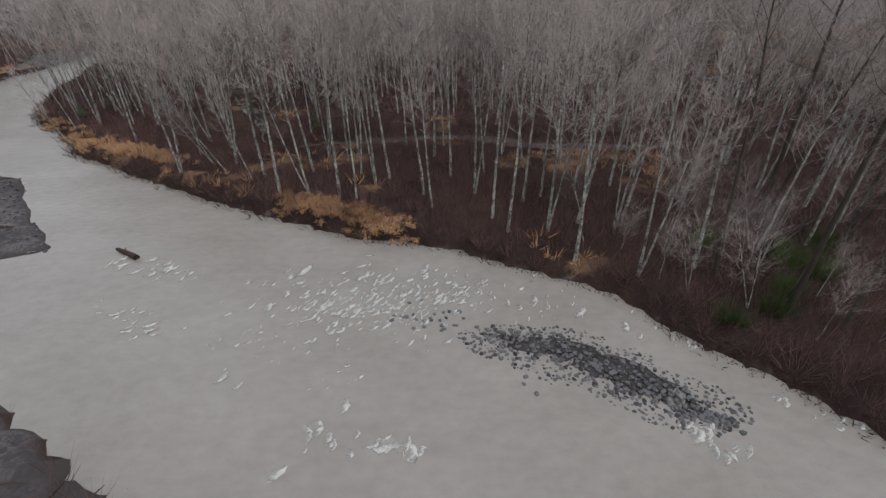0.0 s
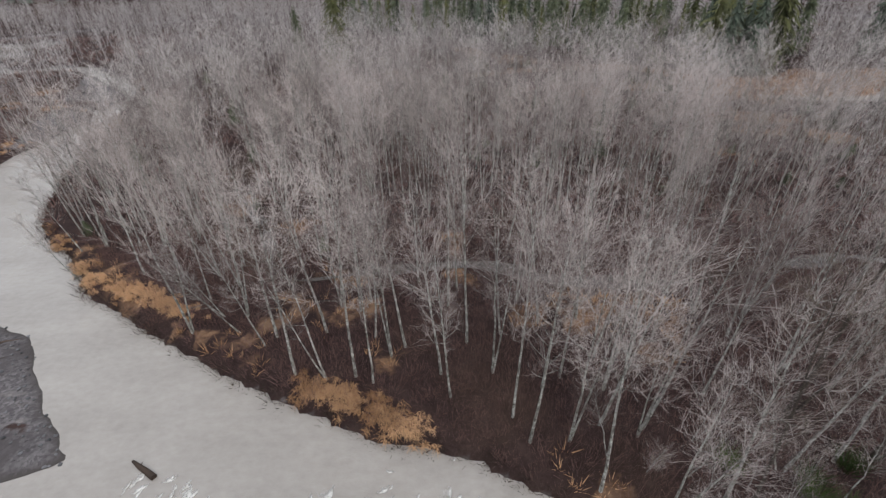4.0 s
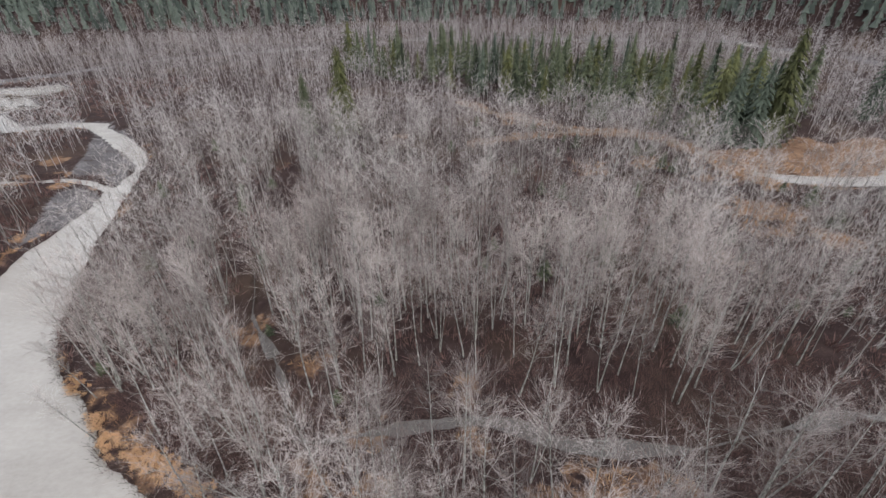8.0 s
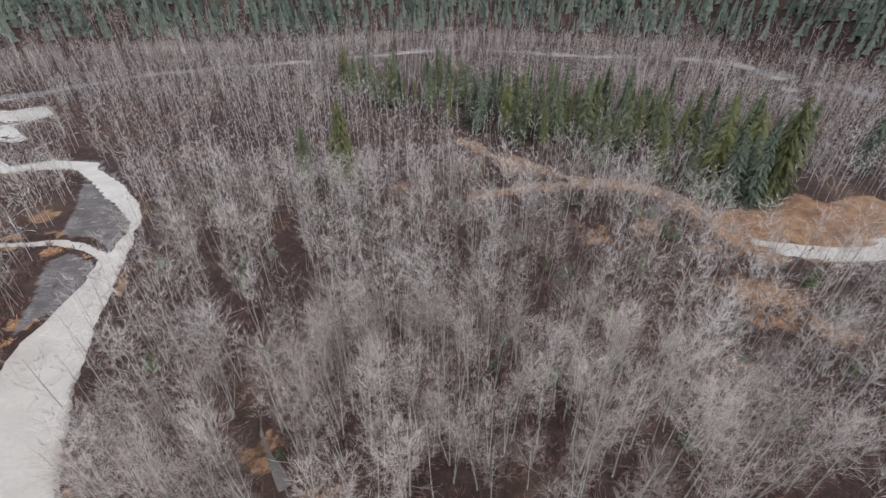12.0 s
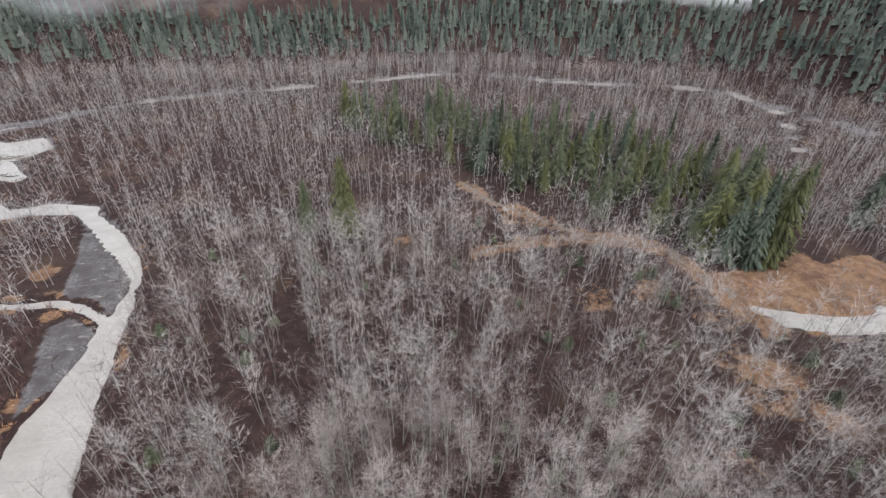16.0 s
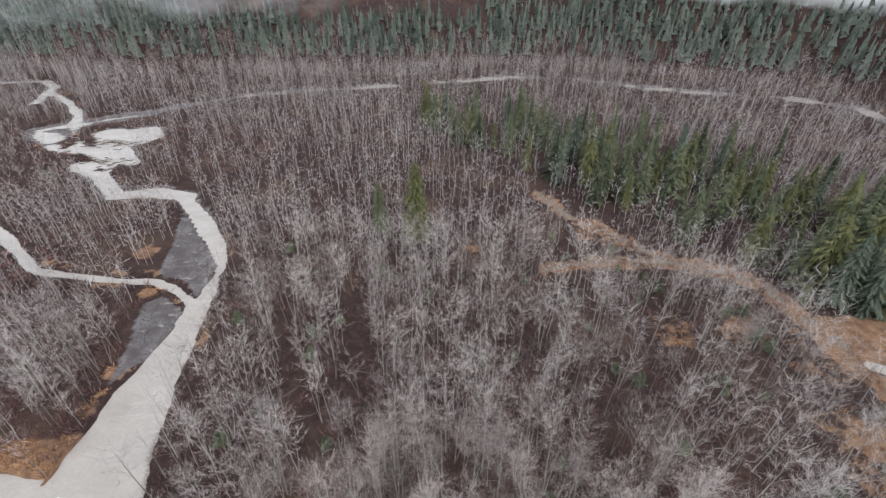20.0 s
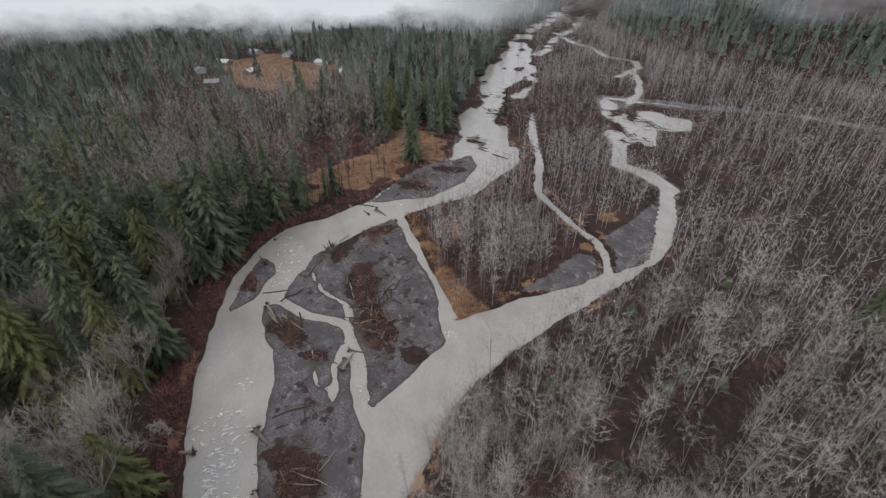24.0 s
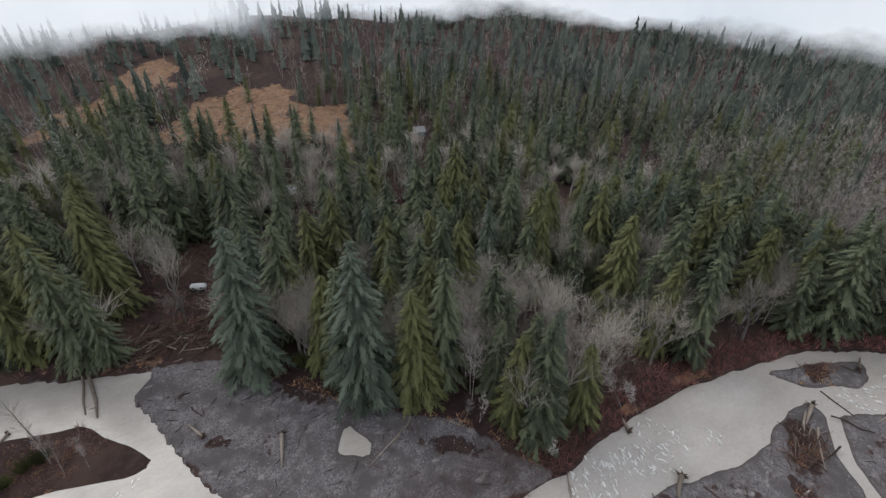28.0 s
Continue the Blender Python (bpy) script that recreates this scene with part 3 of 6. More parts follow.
    heap = np.maximum(heap, 0.45 * ramp01(-np.minimum(bar, islet), 0.5, 3) * ramp01(rough_noise(x + 0.5 * y, y * 1.3, 6, 70), 0.5, 0.62))
    heap = np.maximum(heap, 0.5 * ramp01(-beach, 2, 6) * ramp01(rough_noise(x + y, (y - x) * 0.5, 8, 72), 0.6, 0.7))
    z = z + 0.45 * heap * (z > 0.05) * rough_noise(x, y, 3, 69)
    return z, np.minimum(wet, np.where(side < -1.9, side + 1.9, 9)), np.stack([gravel, grass, path, heap], -1)


def stretch_axis(lo, hi, step, far_lo, far_hi, caps=(15, 15)):
    mid, out = list(np.arange(lo, hi + step, step)), []
    for sign, end, far, cap in ((-1, mid[0], far_lo, caps[0]), (1, mid[-1], far_hi, caps[1])):
        run, at, s = [], end, step
        while sign * (far - at) > 0:
            s = min(s * 1.06, cap if abs(at) < (520 if sign < 0 else 420) else 90)
            at += sign * s
            run.append(at)
        out.append(run)
    return np.array(out[0][::-1] + mid + out[1])


RELIEF = []


def build_ground():
    xs, ys = stretch_axis(-200, 45, 1.75, -3500, 3500, (3.6, 15)), stretch_axis(-60, 175, 1.75, -3500, 3500, (15, 3.6))
    x, y = (a.ravel() for a in np.meshgrid(xs, ys))
    z, _, zone = lay(x, y)
    w, h = len(xs), len(ys)
    RELIEF.extend([xs, ys, z.reshape(h, w)])
    i = (np.arange(h - 1)[:, None] * w + np.arange(w - 1)[None]).ravel()
    tris = np.concatenate([np.stack([i, i + 1, i + w + 1], 1), np.stack([i, i + w + 1, i + w], 1)])
    me = mesh_of("ground", np.stack([x, y, z], 1), tris, [GROUND], smooth=True)
    col = zone.astype(np.float32)
    me.attributes.new("zone", "FLOAT_COLOR", "POINT").data.foreach_set("color", col.ravel())
    return tagged(new("ground", me), "brown leaf-littered valley floor with grey gravel bars and steep wooded hills", "ground", kind="structure")


build_ground()


def ground_at(x, y):
    """The height of the ground sheet at one place."""
    xs, ys, z = RELIEF
    i, j = min(max(np.searchsorted(xs, x) - 1, 0), len(xs) - 2), min(max(np.searchsorted(ys, y) - 1, 0), len(ys) - 2)
    u, w = (x - xs[i]) / (xs[i + 1] - xs[i]), (y - ys[j]) / (ys[j + 1] - ys[j])
    return float((z[j, i] * (1 - u) + z[j, i + 1] * u) * (1 - w) + (z[j + 1, i] * (1 - u) + z[j + 1, i + 1] * u) * w)


def build_water():
    xs, ys = stretch_axis(-130, 60, 2.4, -1500, 700), stretch_axis(-60, 100, 2.4, -400, 1000)
    x, y = (a.ravel() for a in np.meshgrid(xs, ys))
    swell = (rough_noise(x, y, 4.5, 81) - 0.5) * 0.12
    w, h = len(xs), len(ys)
    i = (np.arange(h - 1)[:, None] * w + np.arange(w - 1)[None]).ravel()
    tris = np.concatenate([np.stack([i, i + 1, i + w + 1], 1), np.stack([i, i + w + 1, i + w], 1)])
    return tagged(new("water", mesh_of("water", np.stack([x, y, swell], 1), tris, [WATER], smooth=True)), "grey-brown silty flood water of a braided river", "river", kind="structure")


build_water()


def brook(line, half, seed):
    """A narrow ribbon of shallow water in its bed."""
    r, p = np.random.default_rng(seed), [np.array(line[0], float)]
    for q in line[1:]:
        q = np.array(q, float)
        n = max(1, int(np.linalg.norm(q - p[-1]) / 1.2))
        p += [p[-1] + (q - p[-1]) * (k + 1) / n for k in range(n)]
    p = np.array(p)
    for _ in range(6):
        p[1:-1] = (p[:-2] + 2 * p[1:-1] + p[2:]) / 4
    d = np.gradient(p, axis=0)
    side = np.column_stack([-d[:, 1], d[:, 0]]) / np.linalg.norm(d, axis=1)[:, None]
    wide = half * np.clip(rough_noise(p[:, 0], p[:, 1], 9, seed) * 3.6 - 1.15, 0.1, 1.15)[:, None]
    v = np.concatenate([np.column_stack([p + side * wide * r.uniform(0.85, 1.15, wide.shape), np.full(len(p), 0.3)]), np.column_stack([p - side * wide * r.uniform(0.85, 1.15, wide.shape), np.full(len(p), 0.3)])])
    i, n = np.arange(len(p) - 1), len(p)
    tris = np.concatenate([np.stack([i, i + n, i + n + 1], 1), np.stack([i, i + n + 1, i + 1], 1)])
    return tagged(new("water", mesh_of("water", v, tris, [BROOK], smooth=True)), "narrow shallow side brook between bare trees", "brook", kind="structure")


brook(SIDE_CHANNEL, 1.4, 83)
brook(SIDE_BROOK[5:], 1.0, 84)

# ---- trees ----
def bare_tree(seed, height, detail, spread=1.0, twig=1.0, bend=0.02):
    """A leafless tree: trunk with its limbs, and a crown of twigs, as two sets of triangles. detail 0: near, 1: middle, 2: far."""
    r = np.random.default_rng(seed)
    trunk, crown = Soup(), Soup()
    n = (9, 4, 2)[detail]
    stems = 1 if detail == 2 or seed % 3 else 2
    for stem in range(stems):
        tall = height * (1 if stem == 0 else r.uniform(0.7, 0.9))
        sway = np.cumsum(r.normal(0, bend, (n, 2)), 0) * tall / n
        w = r.uniform(0, 6.3)
        if stem:
            sway += np.outer(np.linspace(0, 1, n) ** 0.8, (math.cos(w), math.sin(w))) * tall * 0.16
        zs = np.linspace(0, 1, n) * tall
        spine = np.column_stack([sway[:, 0] - sway[0, 0], sway[:, 1] - sway[0, 1], zs])
        r0 = tall * (0.0072, 0.0048, 0.0046)[detail]
        spine[0, 2] = -0.4
        trunk.add(*tube(spine, [r0 * (1.25 if k == 0 else 1) * (1 - 0.88 * k / (n - 1)) for k in range(n)], (6, 3, 3)[detail]))
        limbs, twigs, wide, wt = ((30, 12, 0.034, 0.032), (14, 18, 0.06, 0.044), (10, 3, 0.15, 0.2))[detail]
        for k in range(limbs // stems + (stems > 1) * 3):
            u = (0.40, 0.44, 0.26)[detail] + (0.58, 0.54, 0.72)[detail] * ((k + r.random()) / (limbs // stems + (stems > 1) * 3))
            at = np.array([np.interp(u * tall, zs, spine[:, c]) for c in range(3)])
            w = k * 2.4 + r.normal(0, 0.4)
            reach = tall * spread * (0.055 + 0.125 * math.sin(math.pi * min(1, max(0.04, (u - 0.3) / 0.74))) ** 0.7) * r.uniform(0.6, 1.35)
            up = r.uniform(0.4, 1.7)
            d = np.array([math.cos(w), math.sin(w), up])
            tip = at + d / np.linalg.norm(d) * reach
            knee = at + (tip - at) * 0.5 + (0, 0, -0.06 * reach) + r.normal(0, 0.07 * reach, 3)
            if detail == 0:
                trunk.add(*tube([at, knee, tip], [wide * (1.3 - u * 0.8), wide * 0.6 * (1.3 - u * 0.8), 0.005], 3))
            else:
                (trunk if detail == 1 else crown).add(*blade(at, tip, wide * (1.3 - u * 0.8), r))
            for _ in range(twigs):
                s = r.uniform(0.2, 1.0)
                p = at + (knee - at) * min(1, s * 2) + (tip - knee) * max(0, s * 2 - 1)
                q = p + (unit(d) * 0.7 + r.normal(0, 0.5, 3) + (0, 0, 0.4)) * reach * r.uniform(0.25, 0.6)
                crown.add(*blade(p, q, wt * twig * r.uniform(0.7, 1.3), r))
                if detail == 0:
                    for _ in range(3):
                        e = p + (q - p) * r.uniform(0.2, 0.9)
                        crown.add(*blade(e, e + ((q - p) * 0.5 + r.normal(0, 0.26 * reach * 0.5, 3)), wt * 0.8, r))
    return trunk.arrays(), crown.arrays()


def broad_tree(seed, height, detail):
    """A wide rounded leafless maple: forking limbs that end in a haze of twigs."""
    r = np.random.default_rng(seed)
    trunk, crown = Soup(), Soup()
    last, twigs, wide = ((3, 15, 0.046), (2, 20, 0.07))[detail]

    def grow(p, d, length, rad, level):
        q = p + unit(d) * length
        mid = (p + q) / 2 + r.normal(0, 0.05 * length, 3)
        trunk.add(*tube([p, mid, q], [rad, rad * 0.85, rad * 0.65], 5 if level < 2 else 3))
        if level >= last:
            for _ in range(twigs):
                s = p + (q - p) * r.uniform(0.25, 1)
                e = s + (unit(d) * 0.8 + r.normal(0, 0.55, 3) + (0, 0, 0.15)) * length * r.uniform(0.45, 1.0)
                crown.add(*blade(s, e, wide * r.uniform(0.7, 1.2), r))
            return
        count = 6 if level == 0 else r.integers(3, 5)
        for k in range(count):
            w = 2 * math.pi * k / count + r.normal(0, 0.4)
            side = np.array([math.cos(w), math.sin(w), 0.1])
            grow(mid + (q - mid) * r.uniform(0.2, 1.0), unit(d) * 0.8 + side * r.uniform(0.25, 0.62) + (0, 0, 0.28), length * r.uniform(0.66, 0.88), rad * 0.48, level + 1)

    grow(np.array([0, 0, -0.3]), np.array([r.normal(0, 0.08), r.normal(0, 0.08), 1]), height * 0.33, height * 0.016, 0)
    return trunk.arrays(), crown.arrays()


def conifer(seed, height, detail, width=0.17, droop=0.35, full=0.62):
    """A fir: trunk, an inner cone added to shade the crown's inside, and whorls of boughs, each a spray of hanging
    fingers.
    """
    r = np.random.default_rng(seed)
    trunk, crown = Soup(), Soup()
    trunk.add(*tube([(0, 0, -0.4), (0, 0, height * 0.5), (0, 0, height * 0.97)], [height * 0.011, height * 0.007, 0.02], (6, 5, 3)[detail]))
    lop, swell = r.uniform(0, 6.28), r.uniform(0.05, 0.2)
    if detail == 2:
        for k in range(7):
            a = 0.08 + 0.125 * k
            b = a + 0.3 - 0.012 * k
            rad = height * width * (1 - a * 0.97) ** 0.8 * r.uniform(0.72, 1.12)
            ring, pts, o = [], 3, r.uniform(0, 6)
            for i in range(pts * 2):
                w, q = o + math.pi * i / pts + r.normal(0, 0.2), rad * ((1.0 if i % 2 else 0.55) * r.uniform(0.7, 1.2))
                ring.append((q * math.cos(w), q * math.sin(w), height * a - 0.35 * q + r.normal(0, 0.02) * height))
            ring.append((r.normal(0, 0.012) * height, r.normal(0, 0.012) * height, height * min(b, 1)))
            crown.add(ring, [(i, (i + 1) % (pts * 2), pts * 2) for i in range(pts * 2)])
        return trunk.arrays(), crown.toned()

    def span_at(u):
        return height * width * ((1 - u) ** full + 0.012) * min(1, 0.55 + u * 3.2)

    # added filler cone: blocks the view through the crown and keeps its inside dark
    for k in range(5):
        a, b = 0.06 + 0.17 * k, 0.06 + 0.17 * k + 0.26
        ring = [(0.42 * span_at(a) * math.cos(w) * r.uniform(0.8, 1.1), 0.42 * span_at(a) * math.sin(w) * r.uniform(0.8, 1.1), a * height) for w in np.linspace(0, 5.4, 7)]
        crown.add(ring + [(0, 0, min(b, 0.97) * height)], [(i, (i + 1) % 7, 7) for i in range(7)])
    whorls, arms, fingers = ((38, 9, 26), (17, 6, 6))[detail]
    lap, reach = ((0.1, 0.5), (0.24, 0.95))[detail]
    for k in range(whorls):
        u = 0.05 + 0.95 * (k / whorls) ** 0.92
        span = span_at(u)
        for i in range(arms):
            w = 2 * math.pi * i / arms + k * 1.7 + r.normal(0, 0.25)
            out, across = np.array([math.cos(w), math.sin(w), 0]), np.array([-math.sin(w), math.cos(w), 0])
            L = span * r.uniform(0.6, 1.2) * (1 + swell * math.cos(w - lop)) + 0.25
            p = np.array([0, 0, u * height + r.normal(0, 0.012) * height])
            rise, sag, tone = r.uniform(-0.1, 0.3), droop * r.uniform(0.7, 1.4), 0.55 * r.random() ** 1.6
            for q in range(fingers):
                s = 0.28 + 0.72 * ((q // 2 * 2 + 1.2) / fingers)
                a = p + out * L * s + (0, 0, (rise * s - sag * s * s) * L)
                b = p + out * L * (s - lap) + (0, 0, (rise * (s - lap) - sag * (s - lap) ** 2) * L)
                side = across * (1 if q % 2 else -1)
                n = reach * L * (0.5 - 0.32 * s) * r.uniform(0.6, 1.4) + 0.12
                tip = a + (out * r.uniform(0.35, 0.8) + side * r.uniform(0.6, 1.1) + (0, 0, -r.uniform(0.35, 0.95) * (0.5 + droop))) * n
                crown.add([b, a, tip], [(0, 1, 2)], tone)
            end = p + out * L * 1.12 + (0, 0, (rise - sag * 1.3) * L)
            mid = p + out * L * 0.7 + (0, 0, (rise * 0.7 - sag * 0.49) * L)
            crown.add([mid - across * 0.06 * L, mid + across * 0.06 * L, end], [(0, 1, 2)], tone)
    return trunk.arrays(), crown.toned()


def bush(seed, blades, height, spread, width):
    r, s = np.random.default_rng(seed), Soup()
    for _ in range(blades):
        w, q = r.uniform(0, 2 * math.pi), r.uniform(0.1, 1) * spread
        p = np.array([math.cos(w), math.sin(w), 0]) * q * 0.45
        s.add(*blade(p + (0, 0, -0.1), p + np.array([math.cos(w) * q * 0.8, math.sin(w) * q * 0.8, height * r.uniform(0.5, 1.1)]) + r.normal(0, 0.12 * height, 3), width * r.uniform(0.6, 1.4), r))
    return s.arrays()


def spots(x0, x1, y0, y1, step, seed):
    """Jittered places on the plan."""
    r = np.random.default_rng(seed)
    x, y = np.meshgrid(np.arange(x0, x1, step), np.arange(y0, y1, step))
    x, y = x.ravel(), y.ravel()
    return x + r.uniform(-0.48, 0.48, x.shape) * step, y + r.uniform(-0.48, 0.48, y.shape) * step


FIR_STAND = [(-70, 345), (-9, 298), (28, 260), (71, 223), (100, 192), (120, 190), (150, 228), (150, 275), (110, 320), (40, 360), (-40, 390)]
OPEN_GROUND = [(-57, -76, 9), (10, -91, 9), (-31, -63, 9), (-30, -154, 10), (-125, -207, 9), (-71, -147, 7), (-20, -75, 6), (24, -68, 9), (8, -66, 7), (-27, -51, 7), (-23, -43, 5), (-60, -98, 8), (-38, -48, 9), (-70, -48, 7),
               (-95, -75, 8), (1, -10, 9), (-80, -105, 8), (-135, -70, 8), (-100, -130, 9), (-180, -60, 9), (45, -80, 7), (-20, -110, 7), (8, -77, 8), (11, -99, 7), (-31, -50, 8), (-33, -38, 5), (3, -62, 6)]
# trees that stand alone along the banks
BANK_ALDERS = [(-18.1, 44.8), (-14.5, 43.9), (-1.1, 41.5), (3.6, 44.5), (5, 38.8), (6.2, 36), (10.7, 43.6), (13.3, 37.8), (21, 30), (-9.9, 50.4), (-6.2, 48.6), (-7.7, 47.1), (8.6, 42.3), (15, 53), (-22, 51), (-27, 55), (-33, 58), (1, 49), (25, 41)]
DARK_TREES = [(21.8, 28.3), (31, 37.8), (25, 24.2), (27.6, 22.3), (36.2, 33.5), (40, 33), (47, 36), (52, 24)]
BANK_SPRUCES = [(-2.5, -42.5), (-26.5, -21.5), (105, 187), (182, 214), (112, 184)]
BANK_FIRS = [(-47, -16), (-61, -16), (-28, -72), (-172, 24), (-155, 15), (-195, 30), (38, -94), (71, -82), (60, -78), (65, -108), (56, -125), (13, -127), (32, -141), (49, -160), (-1, -124), (-42, -86), (84, -100), (75, -130), (22, -120), (46, -108), (26, -158), (0, -142), (-64, -2), (-64, -13), (-164, 20), (-44, -44), (93, 219), (69, 222), (34, 248), (-58, 209), (154, 219), (-22, -86), (-8, -105), (52, -100), (-45, -98)]
BANK_CEDARS = [(-72, 10), (-81, -61), (-150, 3), (-26, -70), (-41, 207), (120, 186), (34.6, -91), (54, -75), (45, -78), (-110, 2), (60, -92), (38, -118)]
BANK_MAPLES = [(-54, -34), (-105, -33), (-126, -15), (-132, 5), (19, -97), (-116, -51), (-113, -20), (-104, 6), (-88, -17), (-61, -59), (-88, 5)]
ALONE = BANK_ALDERS + DARK_TREES + BANK_SPRUCES + BANK_FIRS + BANK_CEDARS + BANK_MAPLES


def north_of(x, y):
    """True on the alder side of the river."""
    xs = [-1500, -640, -386, -240, -223, -180, -116, -104, -93, -68, -25, 14, 27, 50, 90, 170, 1500]
    return y > np.interp(x, xs, [1100, 400, 235, 180, 170, 100, 95, 92, 90, 60, 36, 15, 3, -14, -34, -80, -80])


def plant():
    """Places for every kind of tree, by what grows where."""
    out = {k: [] for k in ("alder", "brush", "fir", "maple", "cottonwood")}
    bands = [(-240, 240, -70, 215, 4.3, 1), (-520, 470, 215, 400, 5.7, 2), (-900, 760, 400, 540, 6.8, 3), (-700, 700, 540, 720, 7.6, 14), (-900, 760, 720, 1000, 19.0, 15), (240, 560, -70, 215, 7.0, 4), (-900, -240, 60, 215, 7.5, 5), (-950, -520, 215, 400, 9.0, 6),
             (-330, 170, -330, -60, 8.2, 7), (-240, 70, -60, 40, 8.0, 8), (-900, -330, -330, 60, 9.6, 9), (170, 700, -330, -70, 10.5, 10), (-900, 700, -760, -330, 12.0, 11), (-330, -240, -60, 60, 7.6, 12), (-1700, -900, -200, 1400, 20.0, 13), (-700, 700, 420, 640, 6.6, 16)]
    for x0, x1, y0, y1, step, seed in bands:
        x, y = spots(x0, x1, y0, y1, step, seed)
        z, wet, zone = lay(x, y)
        r = np.random.default_rng(seed + 100)
        pick, thin = r.random(len(x)), r.random(len(x))
        clump = rough_noise(x, y, 45, 91)
        ok = (wet > np.where(x < -100, 0.9, 1.6)) & (zone[:, 0] < 0.3) & (zone[:, 2] < 0.3) & (thin > zone[:, 1] * 1.05) & (z > 0.5)
        ok &= ~((inside_by(x, y, BEACH) < 4) | (inside_by(x, y, POND) < 4))
        for cx, cy, rad in OPEN_GROUND:
            ok &= np.hypot(x - cx, y - cy) > rad
        for cx, cy in ALONE:
            ok &= np.hypot(x - cx, y - cy) > (3.0 if cy > 20 and cx > -60 and cy < 70 else 5.5)
        ok &= (thin > 0.3) | (clump > 0.45)
        ok &= (thin > np.where(y < 105, 0.58, 0.76) - 1.15 * rough_noise(x, y, 17, 93)) | (x < -100) | (y > 230)
        north = north_of(x, y)
        edge_north = north & (wet < 13) & (x > -45) & (x < 60) & (y < 75)
        ok &= ~edge_north | (thin > 0.55)
        for line in TRAILS:
            ok &= line_by(x, y, line) > 5.2
        ok &= (thin > 0.82) | (x < 20) | (x > 58) | (y > 40) | (y < 5)
        ok &= north | (wet > 7) | (x > -55)
        ok &= north | (thin > 0.55) | (x < -150) | (x > 75) | (y < -120)
        dn, ds = y - np.interp(x, *zip(*HILL_NORTH)), np.interp(x, *zip(*HILL_SOUTH)) - y
        stand = inside_by(x, y, FIR_STAND) + (rough_noise(x, y, 25, 95) - 0.5) * 22
        belt = line_by(x, y, [(-270, 225), (-420, 300), (-640, 450), (-900, 660)])
        cut = lattice((x * 0.9 - y * 0.42) / 75, (x * 0.42 + y * 0.9) / 260, 97)
        scrub = (dn > 75) & (cut > 0.42) & (x < 20 + 40 * clump)
        fir = np.where(north, np.where(dn > 55, 0.86, np.where(dn > 20, 0.4 + 0.5 * (clump > 0.5), np.where(stand < 0, 0.42, 0.0))), np.where(ds > 0, 0.2 + 0.35 * (clump > 0.5), 0.2 + 0.36 * (rough_noise(x, y, 28, 98) > 0.47)))
        fir = np.where(~north & (x < -190) & (x > -330) & (y > -12) & (y < 150), 0.1, fir)
        fir = np.where(~north & (x < -235) & (x > -310) & (y > 105) & (y < 200), 0.75, fir)
        fir = np.where(~north & (x < -310) & (x > -470) & (y > -55), np.where(y > 112 - 0.18 * (x + 310), 0.6, 0.08), fir)
        ok &= (stand > 0) | (thin > 0.3)
        if seed == 16:
            ok &= (dn > -55) & (dn < 40)
            fir = np.minimum(fir, 0.12)
        is_fir = ok & (pick < fir) & ~(north & scrub)
        rest = ok & ~is_fir & ~(north & scrub & (thin < 0.93))
        brush = rest & north & (belt < 45) & (dn < 0) & (rough_noise(x, y, 30, 99) > 0.5)
        maple = rest & ~north & ((x > -190) & (pick > 0.5) | (x < -310) & (pick > 0.5))
        cotton = rest & ~north & ~maple & (x < -190)
        for key, sel in (("fir", is_fir), ("brush", brush), ("maple", maple), ("cottonwood", cotton), ("alder", rest & ~brush & ~maple & ~cotton)):
            out[key].append(np.column_stack([x, y, z])[sel])
    return {k: np.concatenate(v) for k, v in out.items()}


PLACES = plant()


def on_ground(pairs):
    a = np.array(pairs, float)
    return np.column_stack([a, lay(a[:, 0], a[:, 1])[0]])


def near_by(p):
    """How far a place lies from the line over which the camera rises and turns."""
    return np.hypot(p[:, 0] - np.clip(p[:, 0], -12, 4), p[:, 1] - np.clip(p[:, 1], 5, 55))


def woods(name, label, category, pts, templates, mats, seed, low, high, lean=0.05):
    """A stand of trees too many to count: trunks and crowns in one mesh."""
    r = np.random.default_rng(seed)
    kind = r.integers(0, len(templates), len(pts))
    sets, index = [], []
    for k, (trunk, crown) in enumerate(templates):
        p = pts[kind == k]
        if not len(p):
            continue
        h = r.uniform(low, high, len(p))
        scale, spin, tone, tilt = np.column_stack([h * r.uniform(0.78, 1.4, len(p)), h]), r.uniform(0, 6.3, len(p)), r.random(len(p)), r.normal(0, lean, (len(p), 2))
        for geo, m in ((trunk, 0), (crown, 1)):
            sets.append(scatter(geo, p, scale, spin, tone, tilt))
            index.append(np.full(len(sets[-1][1]), m))
    v, f, t = merged(sets)
    return tagged(new(name, mesh_of(name, v, f, mats, np.concatenate(index), t)), label, category, kind="stuff")


